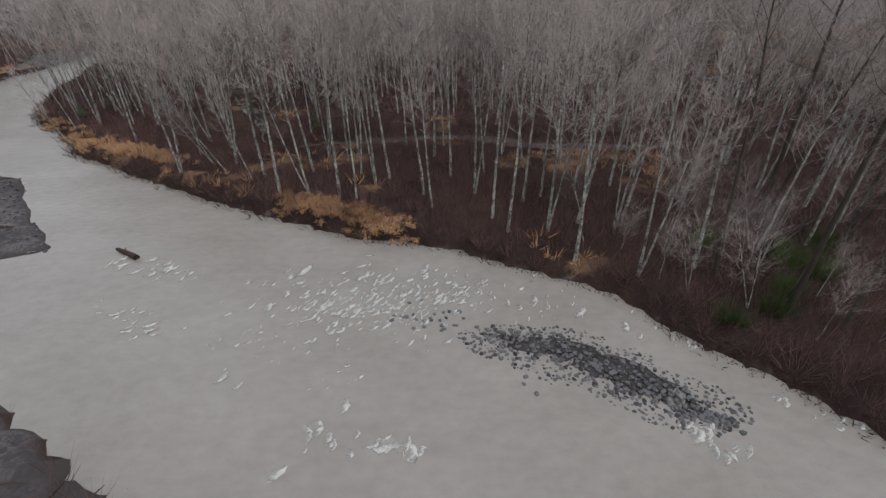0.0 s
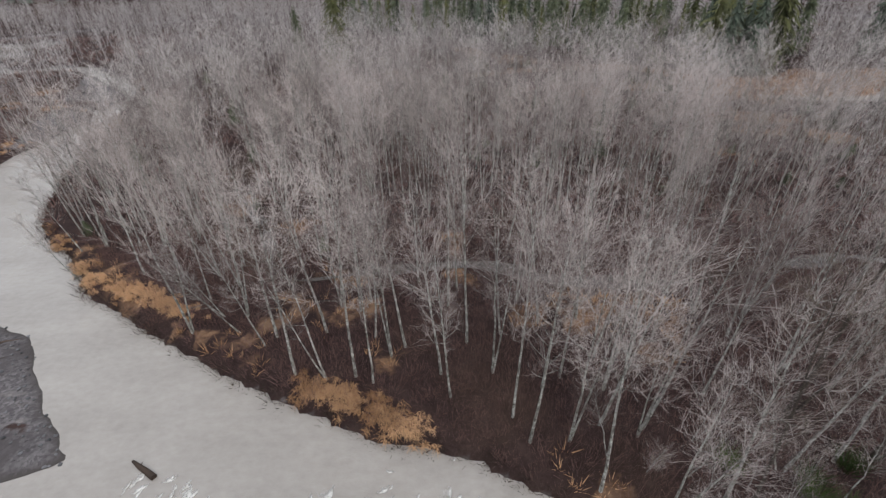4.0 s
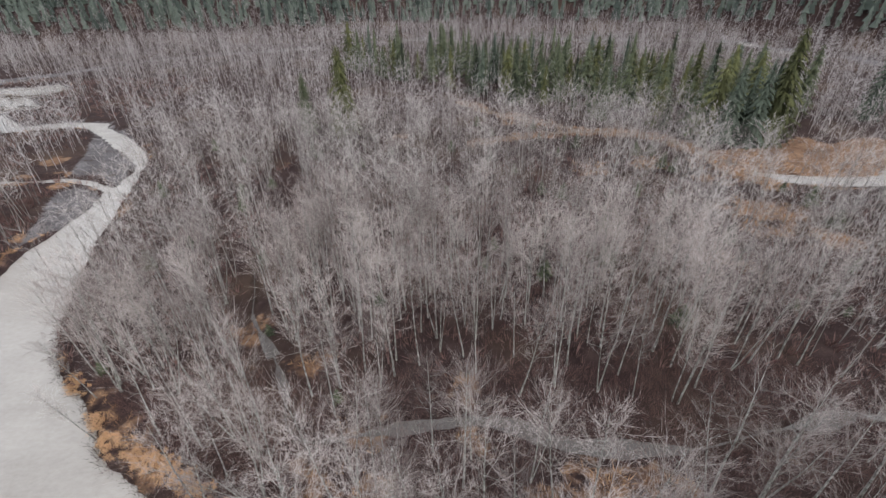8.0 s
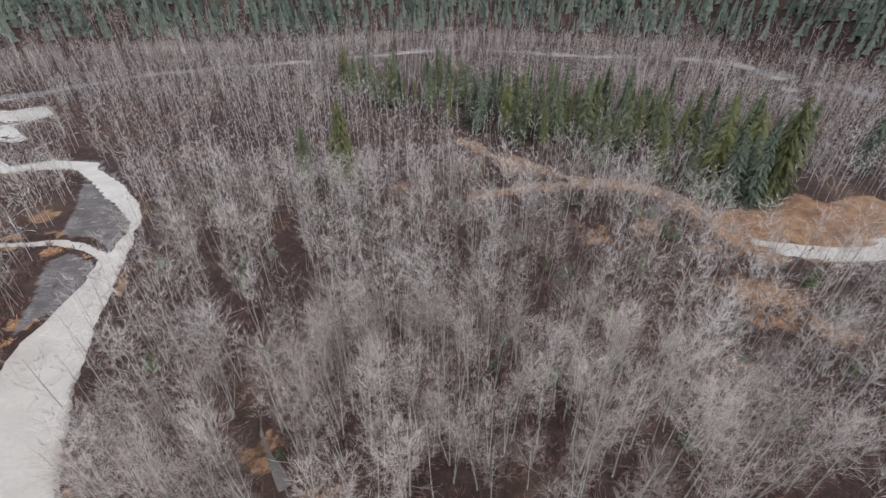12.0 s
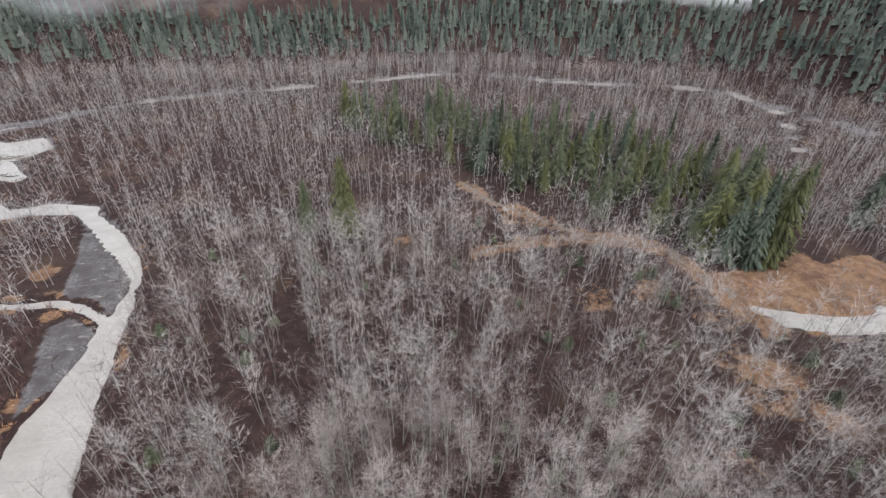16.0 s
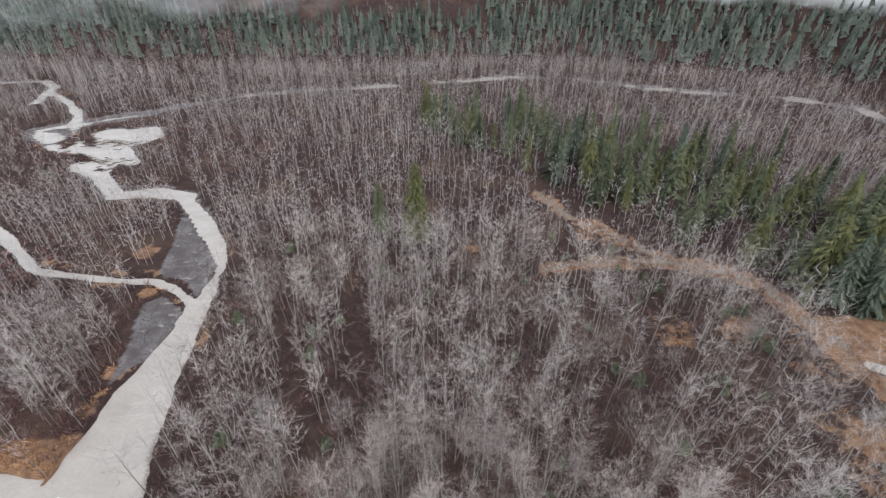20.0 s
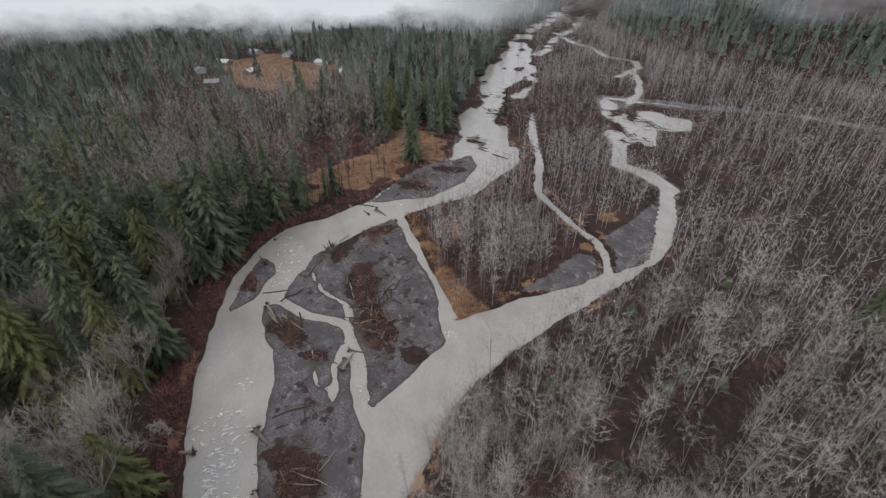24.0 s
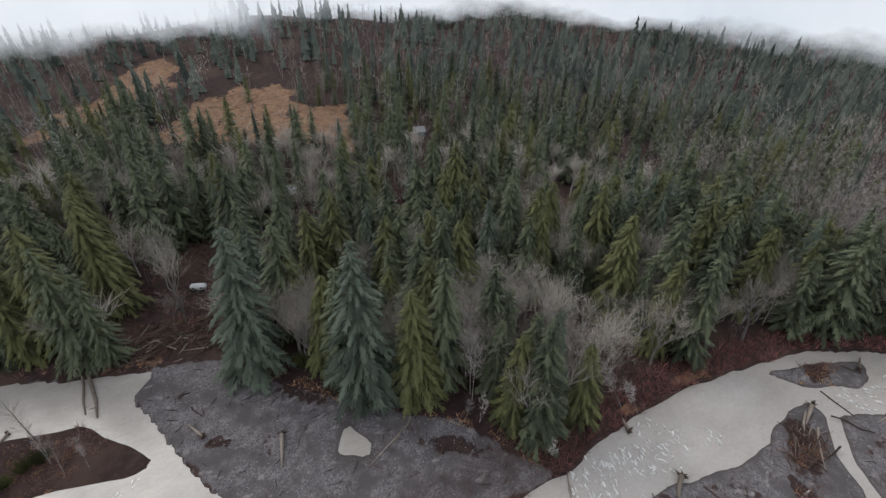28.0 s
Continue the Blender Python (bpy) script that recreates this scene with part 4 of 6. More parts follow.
def things(name, label, category, group, pts, templates, mats, seed, low, high, lean=3.0):
    """Trees that can be told apart: each its own thing with a trunk and a crown."""
    r, stock = np.random.default_rng(seed), []
    for trunk, crown in templates:
        stock.append((mesh_of("trunk", *trunk, [mats[0]], smooth=True), mesh_of("crown", *crown[:2], [mats[1]], tone=crown[2] if len(crown) > 2 else None)))
    for p in pts:
        h, w = r.uniform(low, high), r.uniform(0.88, 1.15)
        ob = new(name)
        ob.empty_display_size = 0.5
        ob.matrix_world = pose(p[0], p[1], p[2], r.normal(0, lean), r.normal(0, lean), r.uniform(0, 360)) @ Matrix.Diagonal((h * w, h * w, h, 1))
        tagged(ob, label, category, group)
        for key, me in zip(("trunk", "crown"), stock[r.integers(len(stock))]):
            new(key, me).parent = ob


alder = PLACES["alder"]
far_off = near_by(alder)
order = np.argsort(far_off)
alder, far_off = alder[order], far_off[order]
n_alder = 235
ALDERS = [bare_tree(s, 20, 0) for s in range(9)]
things("bare_alder", "leafless grey alder with pale blotched bark and upswept twigs", "tree", "alders on the river bank", np.concatenate([on_ground(BANK_ALDERS), alder[:n_alder]]), ALDERS, (BARK, NEAR_TWIG), 5, 0.85, 1.22, 3.0)
things("dark_cottonwood", "tall leafless cottonwood with a dark furrowed trunk", "tree", "dark cottonwoods on the river bank", on_ground(DARK_TREES), [bare_tree(s + 300, 27, 0, 0.85) for s in range(3)], (DARK_BARK, DEAD_WOOD), 25, 0.9, 1.1, 3.0)
mid = (far_off < 150) & (np.arange(len(alder)) >= n_alder)
woods("alder_woods", "leafless grey alder woods on the valley floor", "woods", alder[mid], [bare_tree(20 + s, 19, 1, 1.1) for s in range(8)], [GREY_BARK, TWIG], 6, 0.6, 1.22)
woods("far_alder_woods", "far grey leafless woods along the valley", "woods", alder[far_off >= 150], [bare_tree(40 + s, 15.5, 2, 1.3) for s in range(5)], [TWIG_HAZED, TWIG_HAZED], 7, 0.6, 1.15)
woods("willow_brush", "low brown leafless brush on the braided river bars", "brush", PLACES["brush"], [bare_tree(60 + s, 8, 2, 1.6) for s in range(4)], [DARK_BARK, TWIG_RED], 8, 0.6, 1.3)
fir = PLACES["fir"]
gap = near_by(fir)
order = np.argsort(gap)
fir, gap = fir[order], gap[order]
light = np.random.default_rng(9).random(len(fir))
n_near = 150
near_light = light[:n_near]
FIRS, CEDARS, SPRUCES = [conifer(s, 36, 0, (0.19, 0.22, 0.17)[s % 3], 0.45, (0.6, 0.7, 0.55)[s % 3]) for s in range(6)], [conifer(10 + s, 32, 0, 0.2, 0.6, 0.55) for s in range(4)], [conifer(20 + s, 34, 0, 0.2, 0.6, 0.7) for s in range(3)]
things("fir_tree", "tall dark green fir with drooping boughs", "tree", "firs along the south bank", np.concatenate([on_ground(BANK_FIRS), fir[:n_near][near_light < 0.66]]), FIRS, (DARK_BARK, NEEDLE), 10, 0.6, 1.18, 1.0)
things("cedar_tree", "olive green cedar with a dense drooping crown", "tree", "cedars along the south bank", np.concatenate([on_ground(BANK_CEDARS), fir[:n_near][(near_light >= 0.66) & (near_light < 0.92)]]), CEDARS, (DARK_BARK, NEEDLE_LIGHT), 11, 0.75, 1.35, 1.0)
things("spruce_tree", "pale blue-green spruce with hanging boughs", "tree", "spruces along the south bank", np.concatenate([on_ground(BANK_SPRUCES[2:]), fir[:n_near][near_light >= 0.92]]), SPRUCES, (DARK_BARK, NEEDLE_BLUE), 12, 0.75, 1.05, 1.0)
things("spruce_tree", "very tall spruce with hanging boughs beside a gravel beach", "tree", "spruces along the south bank", on_ground(BANK_SPRUCES[:2]), SPRUCES[:2], (DARK_BARK, NEEDLE_BLUE), 28, 1.28, 1.45, 0.5)
rest, lt, gp = fir[n_near:], light[n_near:], gap[n_near:]
grove = north_of(rest[:, 0], rest[:, 1])
woods("fir_woods", "dark green fir woods", "woods", rest[(gp < 330) & ~grove & (lt < 0.66)], [conifer(30 + s, 33, 1, (0.17, 0.21, 0.16)[s % 3], 0.4, (0.6, 0.75, 0.55)[s % 3]) for s in range(5)], [DARK_BARK, NEEDLE], 13, 0.45, 1.2, 0.015)
woods("fir_grove", "dark green firs in a grove among bare alders", "woods", rest[(gp < 330) & grove & (lt < 0.66)], [conifer(130 + s, 26, 1, (0.17, 0.21, 0.16)[s % 3], 0.4, (0.6, 0.75, 0.55)[s % 3]) for s in range(5)], [DARK_BARK, NEEDLE], 13, 0.45, 1.2, 0.015)
woods("cedar_woods", "lighter green cedars among dark firs", "woods", rest[(gp < 330) & ~grove & (lt >= 0.66) & (lt < 0.85)], [conifer(40 + s, 30, 1, 0.19, 0.55, 0.55) for s in range(3)], [DARK_BARK, NEEDLE_LIGHT], 14, 0.5, 1.2, 0.015)
woods("cedar_grove", "lighter green cedars in a grove among bare alders", "woods", rest[(gp < 330) & grove & (lt >= 0.66) & (lt < 0.85)], [conifer(140 + s, 26, 1, 0.19, 0.55, 0.55) for s in range(3)], [DARK_BARK, NEEDLE_LIGHT], 14, 0.5, 1.2, 0.015)
woods("spruce_woods", "pale blue-green spruces among dark firs", "woods", rest[(gp < 330) & ~grove & (lt >= 0.85)], [conifer(45 + s, 32, 1, 0.19, 0.5, 0.75) for s in range(3)], [DARK_BARK, NEEDLE_BLUE], 24, 0.5, 1.2, 0.015)
woods("spruce_grove", "pale blue-green spruces in a grove among bare alders", "woods", rest[(gp < 330) & grove & (lt >= 0.85)], [conifer(145 + s, 26, 1, 0.19, 0.5, 0.75) for s in range(3)], [DARK_BARK, NEEDLE_BLUE], 24, 0.5, 1.2, 0.015)
north_hill = rest[:, 1] > 330
# hillside conifers wear the needle colour with haze painted in
woods("far_fir_woods", "dark fir forest on the southern hillsides", "woods", rest[(gp >= 330) & (lt < 0.7) & ~north_hill], [conifer(50 + s, 29, 2, 0.21) for s in range(5)], [DARK_BARK, NEEDLE_HAZED], 15, 0.5, 1.2, 0.01)
woods("far_fir_woods", "dark fir forest on the northern hillsides", "woods", rest[(gp >= 330) & (lt < 0.7) & north_hill], [conifer(60 + s, 20, 2, 0.21) for s in range(5)], [DARK_BARK, NEEDLE_HAZED], 30, 0.5, 1.2, 0.01)
woods("far_spruce_woods", "spruces on the hillsides, paled by haze", "woods", rest[(gp >= 330) & (lt >= 0.7)], [conifer(55 + s, 21, 2, 0.2) for s in range(3)], [DARK_BARK, NEEDLE_HAZED], 26, 0.6, 1.25, 0.01)
maple = PLACES["maple"]
gap = near_by(maple)
order = np.argsort(gap)
maple, gap = maple[order], gap[order]
things("maple_tree", "broad leafless maple with mossy grey limbs", "tree", "maples among the firs", np.concatenate([on_ground(BANK_MAPLES), maple[:40]]), [broad_tree(s, 25, 0) for s in range(5)], (GREY_BARK, TWIG_MOSS), 16, 0.75, 1.15, 2.0)
near_maple = gap[40:] < 215
woods("maple_woods", "leafless grey maples among the firs", "woods", maple[40:][near_maple], [broad_tree(70 + s, 24, 1) for s in range(4)], [GREY_BARK, TWIG_MOSS], 17, 0.7, 1.15)
woods("far_maple_woods", "far leafless grey maples among the firs", "woods", maple[40:][~near_maple], [bare_tree(70 + s, 23, 2, 1.9) for s in range(4)], [GREY_BARK, TWIG_MOSS], 27, 0.7, 1.1)
cotton = PLACES["cottonwood"]
gap = near_by(cotton)
woods("cottonwood_grove", "tall leafless cottonwoods with dark trunks", "woods", cotton[gap < 330], [bare_tree(80 + s, 32, 1, 0.8) for s in range(4)], [DARK_BARK, TWIG_RED], 18, 0.75, 1.1)
woods("far_cottonwoods", "far leafless cottonwoods", "woods", cotton[gap >= 330], [bare_tree(90 + s, 25, 2, 1.0) for s in range(3)], [DARK_BARK, TWIG_RED], 19, 0.75, 1.1)

YOUNG_ALDERS = [(17.5, 28.5), (19, 26.8), (22.5, 24.8), (23.5, 27.5), (26, 29.5), (25.2, 21.4), (28.5, 26), (27.5, 33), (19.5, 32.5), (16, 33), (31, 30), (24, 31.2), (21.5, 36), (29, 21), (13, 34.5), (33, 27)]
things("young_alder", "small bare many-twigged alder on the bank slope", "tree", "young alders on the bank", on_ground(YOUNG_ALDERS), [bare_tree(330 + s, 20, 0, 1.5, 0.8, 0.05) for s in range(3)], (BARK, NEAR_TWIG), 29, 0.24, 0.46, 9.0)

# ---- undergrowth ----
def strewn(name, label, category, pts, templates, mat, seed, low, high):
    r = np.random.default_rng(seed)
    kind, sets = r.integers(0, len(templates), len(pts)), []
    for k, geo in enumerate(templates):
        p = pts[kind == k]
        if len(p):
            h = r.uniform(low, high, len(p))
            sets.append(scatter(geo, p, np.column_stack([h * r.uniform(0.8, 1.3, len(p)), h]), r.uniform(0, 6.3, len(p)), r.random(len(p))))
    v, f, t = merged(sets)
    return tagged(new(name, mesh_of(name, v, f, [mat], tone=t)), label, category, kind="stuff")


def undergrowth():
    x, y = spots(-130, 120, -60, 175, 1.75, 201)
    z, wet, zone = lay(x, y)
    r = np.random.default_rng(202)
    near = np.hypot(x - np.clip(x, -25, 45), y - np.clip(y, 35, 60))
    keep = (wet > 0.35) & (zone[:, 0] < 0.35) & (zone[:, 2] < 0.35) & (z > 0.15) & (inside_by(x, y, BEACH) > 1)
    chance = np.where(near < 12, 1.0, np.clip(0.75 - near / 160, 0.22, 1))
    pts = np.column_stack([x, y, z - 0.05])
    brown = keep & (r.random(len(x)) < chance) & (zone[:, 1] < 0.5) & ~((np.abs(x) < 62) & (y < 76) & (wet < 20))
    strewn("brown_undergrowth", "tangled reddish-brown leafless brush on the forest floor", "brush", pts[brown], [bush(s, 13, 1.9, 1.8, 0.16) for s in range(5)], SHRUB, 203, 0.5, 1.3)
    gold = keep & (zone[:, 1] > 0.38) & (r.random(len(x)) < 0.8)
    strewn("dead_grass", "clumps of dead orange grass along the banks and clearings", "grass", pts[gold], [bush(20 + s, 14, 0.9, 1.1, 0.10) for s in range(4)], GRASS, 204, 0.6, 1.3)
    x, y = spots(-62, 62, 8, 76, 0.78, 205)
    z, wet, zone = lay(x, y)
    fine = (wet > 0.2) & (wet < 20) & (zone[:, 2] < 0.4) & (zone[:, 1] < 0.45)
    strewn("bank_thicket", "dense dark red-brown twigs on the cut bank", "brush", np.column_stack([x, y, z - 0.05])[fine], [bush(40 + s, 21, 1.5, 1.3, 0.028) for s in range(6)], SHRUB, 206, 0.5, 1.4)


undergrowth()


def cut_bank():
    """Bare roots and wet drift hanging along the undercut edge of the north bank."""
    x, y = spots(-95, 60, 0, 110, 0.55, 207)
    z, wet, zone = lay(x, y)
    keep = (wet > -0.9) & (wet < 0.9) & north_of(x, y) & (z < 0.75)
    pts = np.column_stack([x, y, np.maximum(z, -0.05)])[keep]
    strewn("bank_roots", "dark wet roots and drift caught along the cut bank", "roots", pts, [bush(46 + s, 11, 0.55, 0.9, 0.07) for s in range(4)], WET_WOOD, 208, 0.6, 1.5)


cut_bank()


def wide_brush():
    """Brush and dead grass on the western flats and under the southern trees."""
    for x0, x1, y0, y1, step, seed in ((-310, -175, 15, 175, 2.7, 211), (-150, 110, -150, -58, 3.0, 212), (-182, -104, 94, 165, 2.4, 213), (-420, -150, 165, 330, 4.2, 214)):
        x, y = spots(x0, x1, y0, y1, step, seed)
        z, wet, zone = lay(x, y)
        r = np.random.default_rng(seed)
        keep = (wet > 1) & (zone[:, 0] < 0.4) & (z > 0.2)
        gold = keep & (zone[:, 1] > 0.35)
        pts = np.column_stack([x, y, z - 0.05])
        brown = keep & (r.random(len(x)) < np.where(gold, 0.22, 0.8))
        strewn("flat_brush", "brown leafless brush over wet flats", "brush", pts[brown], [bush(s, 14, 1.8, 2.0, 0.2) for s in range(4)], SHRUB_RED if seed == 211 else SHRUB, seed + 1, 0.5, 1.4)
        if gold.sum() > 20:
            strewn("flat_grass", "dead orange grass over wet flats", "grass", pts[gold] + (0.8, 0.5, 0), [bush(30 + s, 12, 0.8, 1.7, 0.2) for s in range(4)], GRASS, seed + 2, 0.6, 1.4)


wide_brush()


def clump(name, label, x, y, mat, seed, blades, height, spread, width, category="grass", group=""):
    ob = holder(name, x, y, ground_at(x, y), label, category, group)
    part("foliage", bush(seed, blades, height, spread, width), mat, ob)


def tussock(x, y, height, turn, seed):
    """A mat of dead grass: many small tufts whose blades arch over towards the water."""
    r, s = np.random.default_rng(seed), Soup()
    c, sn = math.cos(radians(turn)), math.sin(radians(turn))
    z0 = ground_at(x, y)
    for _ in range(34):
        u, w = r.normal(0, 1.25), r.normal(0, 0.7)
        px, py = u * c - w * sn, u * sn + w * c
        pz = ground_at(x + px, y + py) - z0
        for _ in range(24):
            a = r.uniform(0, 6.3)
            out = np.array([math.cos(a), math.sin(a) - 0.45, 0]) * r.uniform(0.25, 0.6)
            p = np.array([px, py, pz - 0.05]) + r.normal(0, 0.14, 3) * (1, 1, 0)
            mid = p + out * 0.5 + (0, 0, height * r.uniform(0.35, 0.75))
            tip = mid + out * 0.9 + (0, 0, -height * r.uniform(0.0, 0.3))
            side = np.array([-out[1], out[0], 0]) / np.linalg.norm(out) * r.uniform(0.018, 0.034)
            s.add([p - side, p + side, mid + side, mid - side, tip], [(0, 1, 2), (0, 2, 3), (3, 2, 4)])
    ob = holder("grass_tussock", x, y, z0, "mat of dead orange grass arching over the bank edge", "grass", "tussocks on the bank")
    part("foliage", s.arrays(), GRASS, ob)


for k, (x, y, h, turn) in enumerate([(-16.3, 43, 0.8, -30), (-13.6, 42, 1.0, -28), (-11.4, 41.2, 1.1, -25), (-9.4, 40.2, 0.9, -22), (-7, 39, 0.7, -25), (-5, 37.9, 0.7, -20), (-47.5, 61.6, 1.0, -35), (-44.5, 60.8, 1.2, -40), (-41.5, 59.2, 1.2, -35), (-38.5, 57.4, 1.1, -30), (-35.8, 56, 0.9, -30), (-53, 64.2, 0.9, -40),
                                       (-57.5, 68, 0.9, -40), (-66, 75.5, 0.8, -40)]):
    tussock(x, y, h, turn, 400 + k)
for k, (x, y, h) in enumerate([(23.4, 33.6, 2.4), (28.7, 30.2, 2.4), (20.5, 23.5, 1.3), (34, 33, 2.4), (30.5, 28.6, 2.6), (24, 24.3, 2.2), (26.4, 26.4, 2.0), (30, 32, 1.6)]):
    clump("green_shrub", "small green evergreen shrub under bare trees", x, y, GREENERY, 430 + k, 260, h, 1.7, 0.065, "shrub", "green shrubs on the bank")
for k, (x, y, h) in enumerate([(-14, -39, 4.5), (-41, -13, 3.6), (-39, -12, 3.0), (46, -37, 4.0), (49, -36, 3.0), (52, -33.5, 2.2), (-13, -41, 3.0)]):
    clump("green_shrub", "bright green evergreen shrub at the forest edge", x, y, NEEDLE_LIGHT, 450 + k, 240, h, 2.0, 0.3, "shrub", "bright shrubs at the forest edge")


def saplings():
    """Small evergreens scattered under the bare trees."""
    x, y = spots(-85, 110, 75, 215, 15, 461)
    z, wet, zone = lay(x, y)
    r = np.random.default_rng(462)
    for i in np.nonzero((wet > 4) & (r.random(len(x)) < 0.42))[0]:
        h = r.uniform(0.1, 0.26)
        ob = new("young_cedar")
        ob.empty_display_size = 0.5
        ob.matrix_world = pose(x[i], y[i], z[i], 0, 0, r.uniform(0, 360)) @ Matrix.Diagonal((h * 1.6, h * 1.6, h, 1))
        tagged(ob, "small dark green evergreen under bare alders", "tree", "young evergreens under the alders")
        for key, me in zip(("trunk", "crown"), SAPLING):
            new(key, me).parent = ob


young = conifer(47, 25, 1, 0.24, 0.55, 0.5)
SAPLING = (mesh_of("trunk", *young[0], [DARK_BARK]), mesh_of("crown", *young[1][:2], [NEEDLE], tone=young[1][2]))
saplings()


# ---- stones ----
def pebble(seed):
    bm = bmesh.new()
    bmesh.ops.create_icosphere(bm, subdivisions=1, radius=0.5)
    r = np.random.default_rng(seed)
    for v in bm.verts:
        v.co = Vector([c * s for c, s in zip(v.co, (1, 0.8, 0.6))]) * r.uniform(0.8, 1.2)
    bm.verts.index_update()
    out = np.array([v.co[:] for v in bm.verts]), np.array([[v.index for v in f.verts] for f in bm.faces])
    bm.free()
    return out


PEBBLES = [pebble(s) for s in range(5)]


def stones():
    r = np.random.default_rng(301)
    u = r.random(900)
    line = np.array([(-4, 26.2), (0, 25.2), (3.6, 23.2), (8, 21.4), (11.5, 19.2), (14.5, 17), (17, 15.8)], float)
    s = np.linspace(0, 1, len(line))
    q = np.column_stack([np.interp(u, s, line[:, 0]), np.interp(u, s, line[:, 1])])
    q += r.normal(0, 1, q.shape) * (0.3 + 0.85 * np.sin(np.pi * np.clip(u + 0.1, 0, 1)))[:, None]
    q = q[(r.random(len(q)) < np.clip(u * 2.2, 0.1, 1))]
    z = lay(q[:, 0], q[:, 1])[0]
    size = r.uniform(0.16, 0.46, len(q))
    order = np.argsort(-size)[:300]
    bar = holder("cobble_bar_stones", 10, 21, 0, "dark wet cobbles breaking the fast water in mid-river", "stones")
    meshes = [mesh_of("stone", g[0], g[1], [STONE]) for g in PEBBLES]
    for i in order:
        ob = new("stone", meshes[i % 5])
        ob.parent = bar
        ob.matrix_basis = pose(q[i, 0] - 10, q[i, 1] - 21, max(z[i], -0.02) + size[i] * 0.12, r.uniform(-20, 20), r.uniform(-20, 20), r.uniform(0, 360)) @ Matrix.Scale(size[i], 4)
    g = spots(-6, 21, 12, 28, 0.33, 305)
    near_bar = inside_by(*g, COBBLE_BAR) + (rough_noise(*g, 2.5, 306) - 0.5) * 3
    g = np.column_stack(g)[near_bar < 0.7]
    g = np.column_stack([g, np.maximum(lay(g[:, 0], g[:, 1])[0], -0.03) + 0.03])
    strewn("bar_pebbles", "small dark wet pebbles packed on the mid-river bar", "pebbles", g, PEBBLES, STONE, 307, 0.12, 0.34)
    x, y = spots(-130, 40, -60, 100, 0.9, 302)
    zz, wet, zone = lay(x, y)
    patch = rough_noise(x, y, 9, 303)
    near = np.hypot(x - np.clip(x, -40, -10), y - np.clip(y, 5, 45))
    keep = (zone[:, 0] > 0.6) & (zz > 0.0) & (patch > 0.44) & (r.random(len(x)) < np.clip(0.85 - near / 130, 0.25, 1))
    p = np.column_stack([x, y, zz + 0.02])[keep]
    strewn("bar_gravel", "grey river gravel and cobbles on the bars", "gravel", p, PEBBLES, STONE, 304, 0.12, 0.5)


stones()


# ---- white water ----
def crest(seed):
    """A standing wave one metre wide: a bowed white lip upstream, froth thinning out behind it. Points, triangles, froth."""
    r, n = np.random.default_rng(seed), 9
    rows = [(0.05, -0.03, 0.1), (0.0, 0.09, 1.0), (-0.06, 0.10, 0.8), (-0.2, 0.04, 0.42), (-0.55, 0.0, 0.0)]
    bow, pts, froth = r.uniform(0.5, 1.5), [], []
    for k, (back, up, white) in enumerate(rows):
        for i in range(n):
            u = -0.5 + i / (n - 1)
            fade = max(0.0, 1 - (abs(u) * 2) ** 2.2)
            pts.append((back * r.uniform(0.6, 1.4) * (0.4 + 0.6 * fade) - bow * u * u + r.normal(0, 0.03), u * r.uniform(0.9, 1.1), up * fade - 0.02))
            froth.append(white * (0.25 + 0.75 * fade) * r.uniform(0.75, 1.1))
    tris = []
    for k in range(len(rows) - 1):
        for i in range(n - 1):
            a = k * n + i
            tris += [(a, a + 1, a + n + 1), (a, a + n + 1, a + n)]
    return np.array(pts), np.array(tris), np.array(froth)


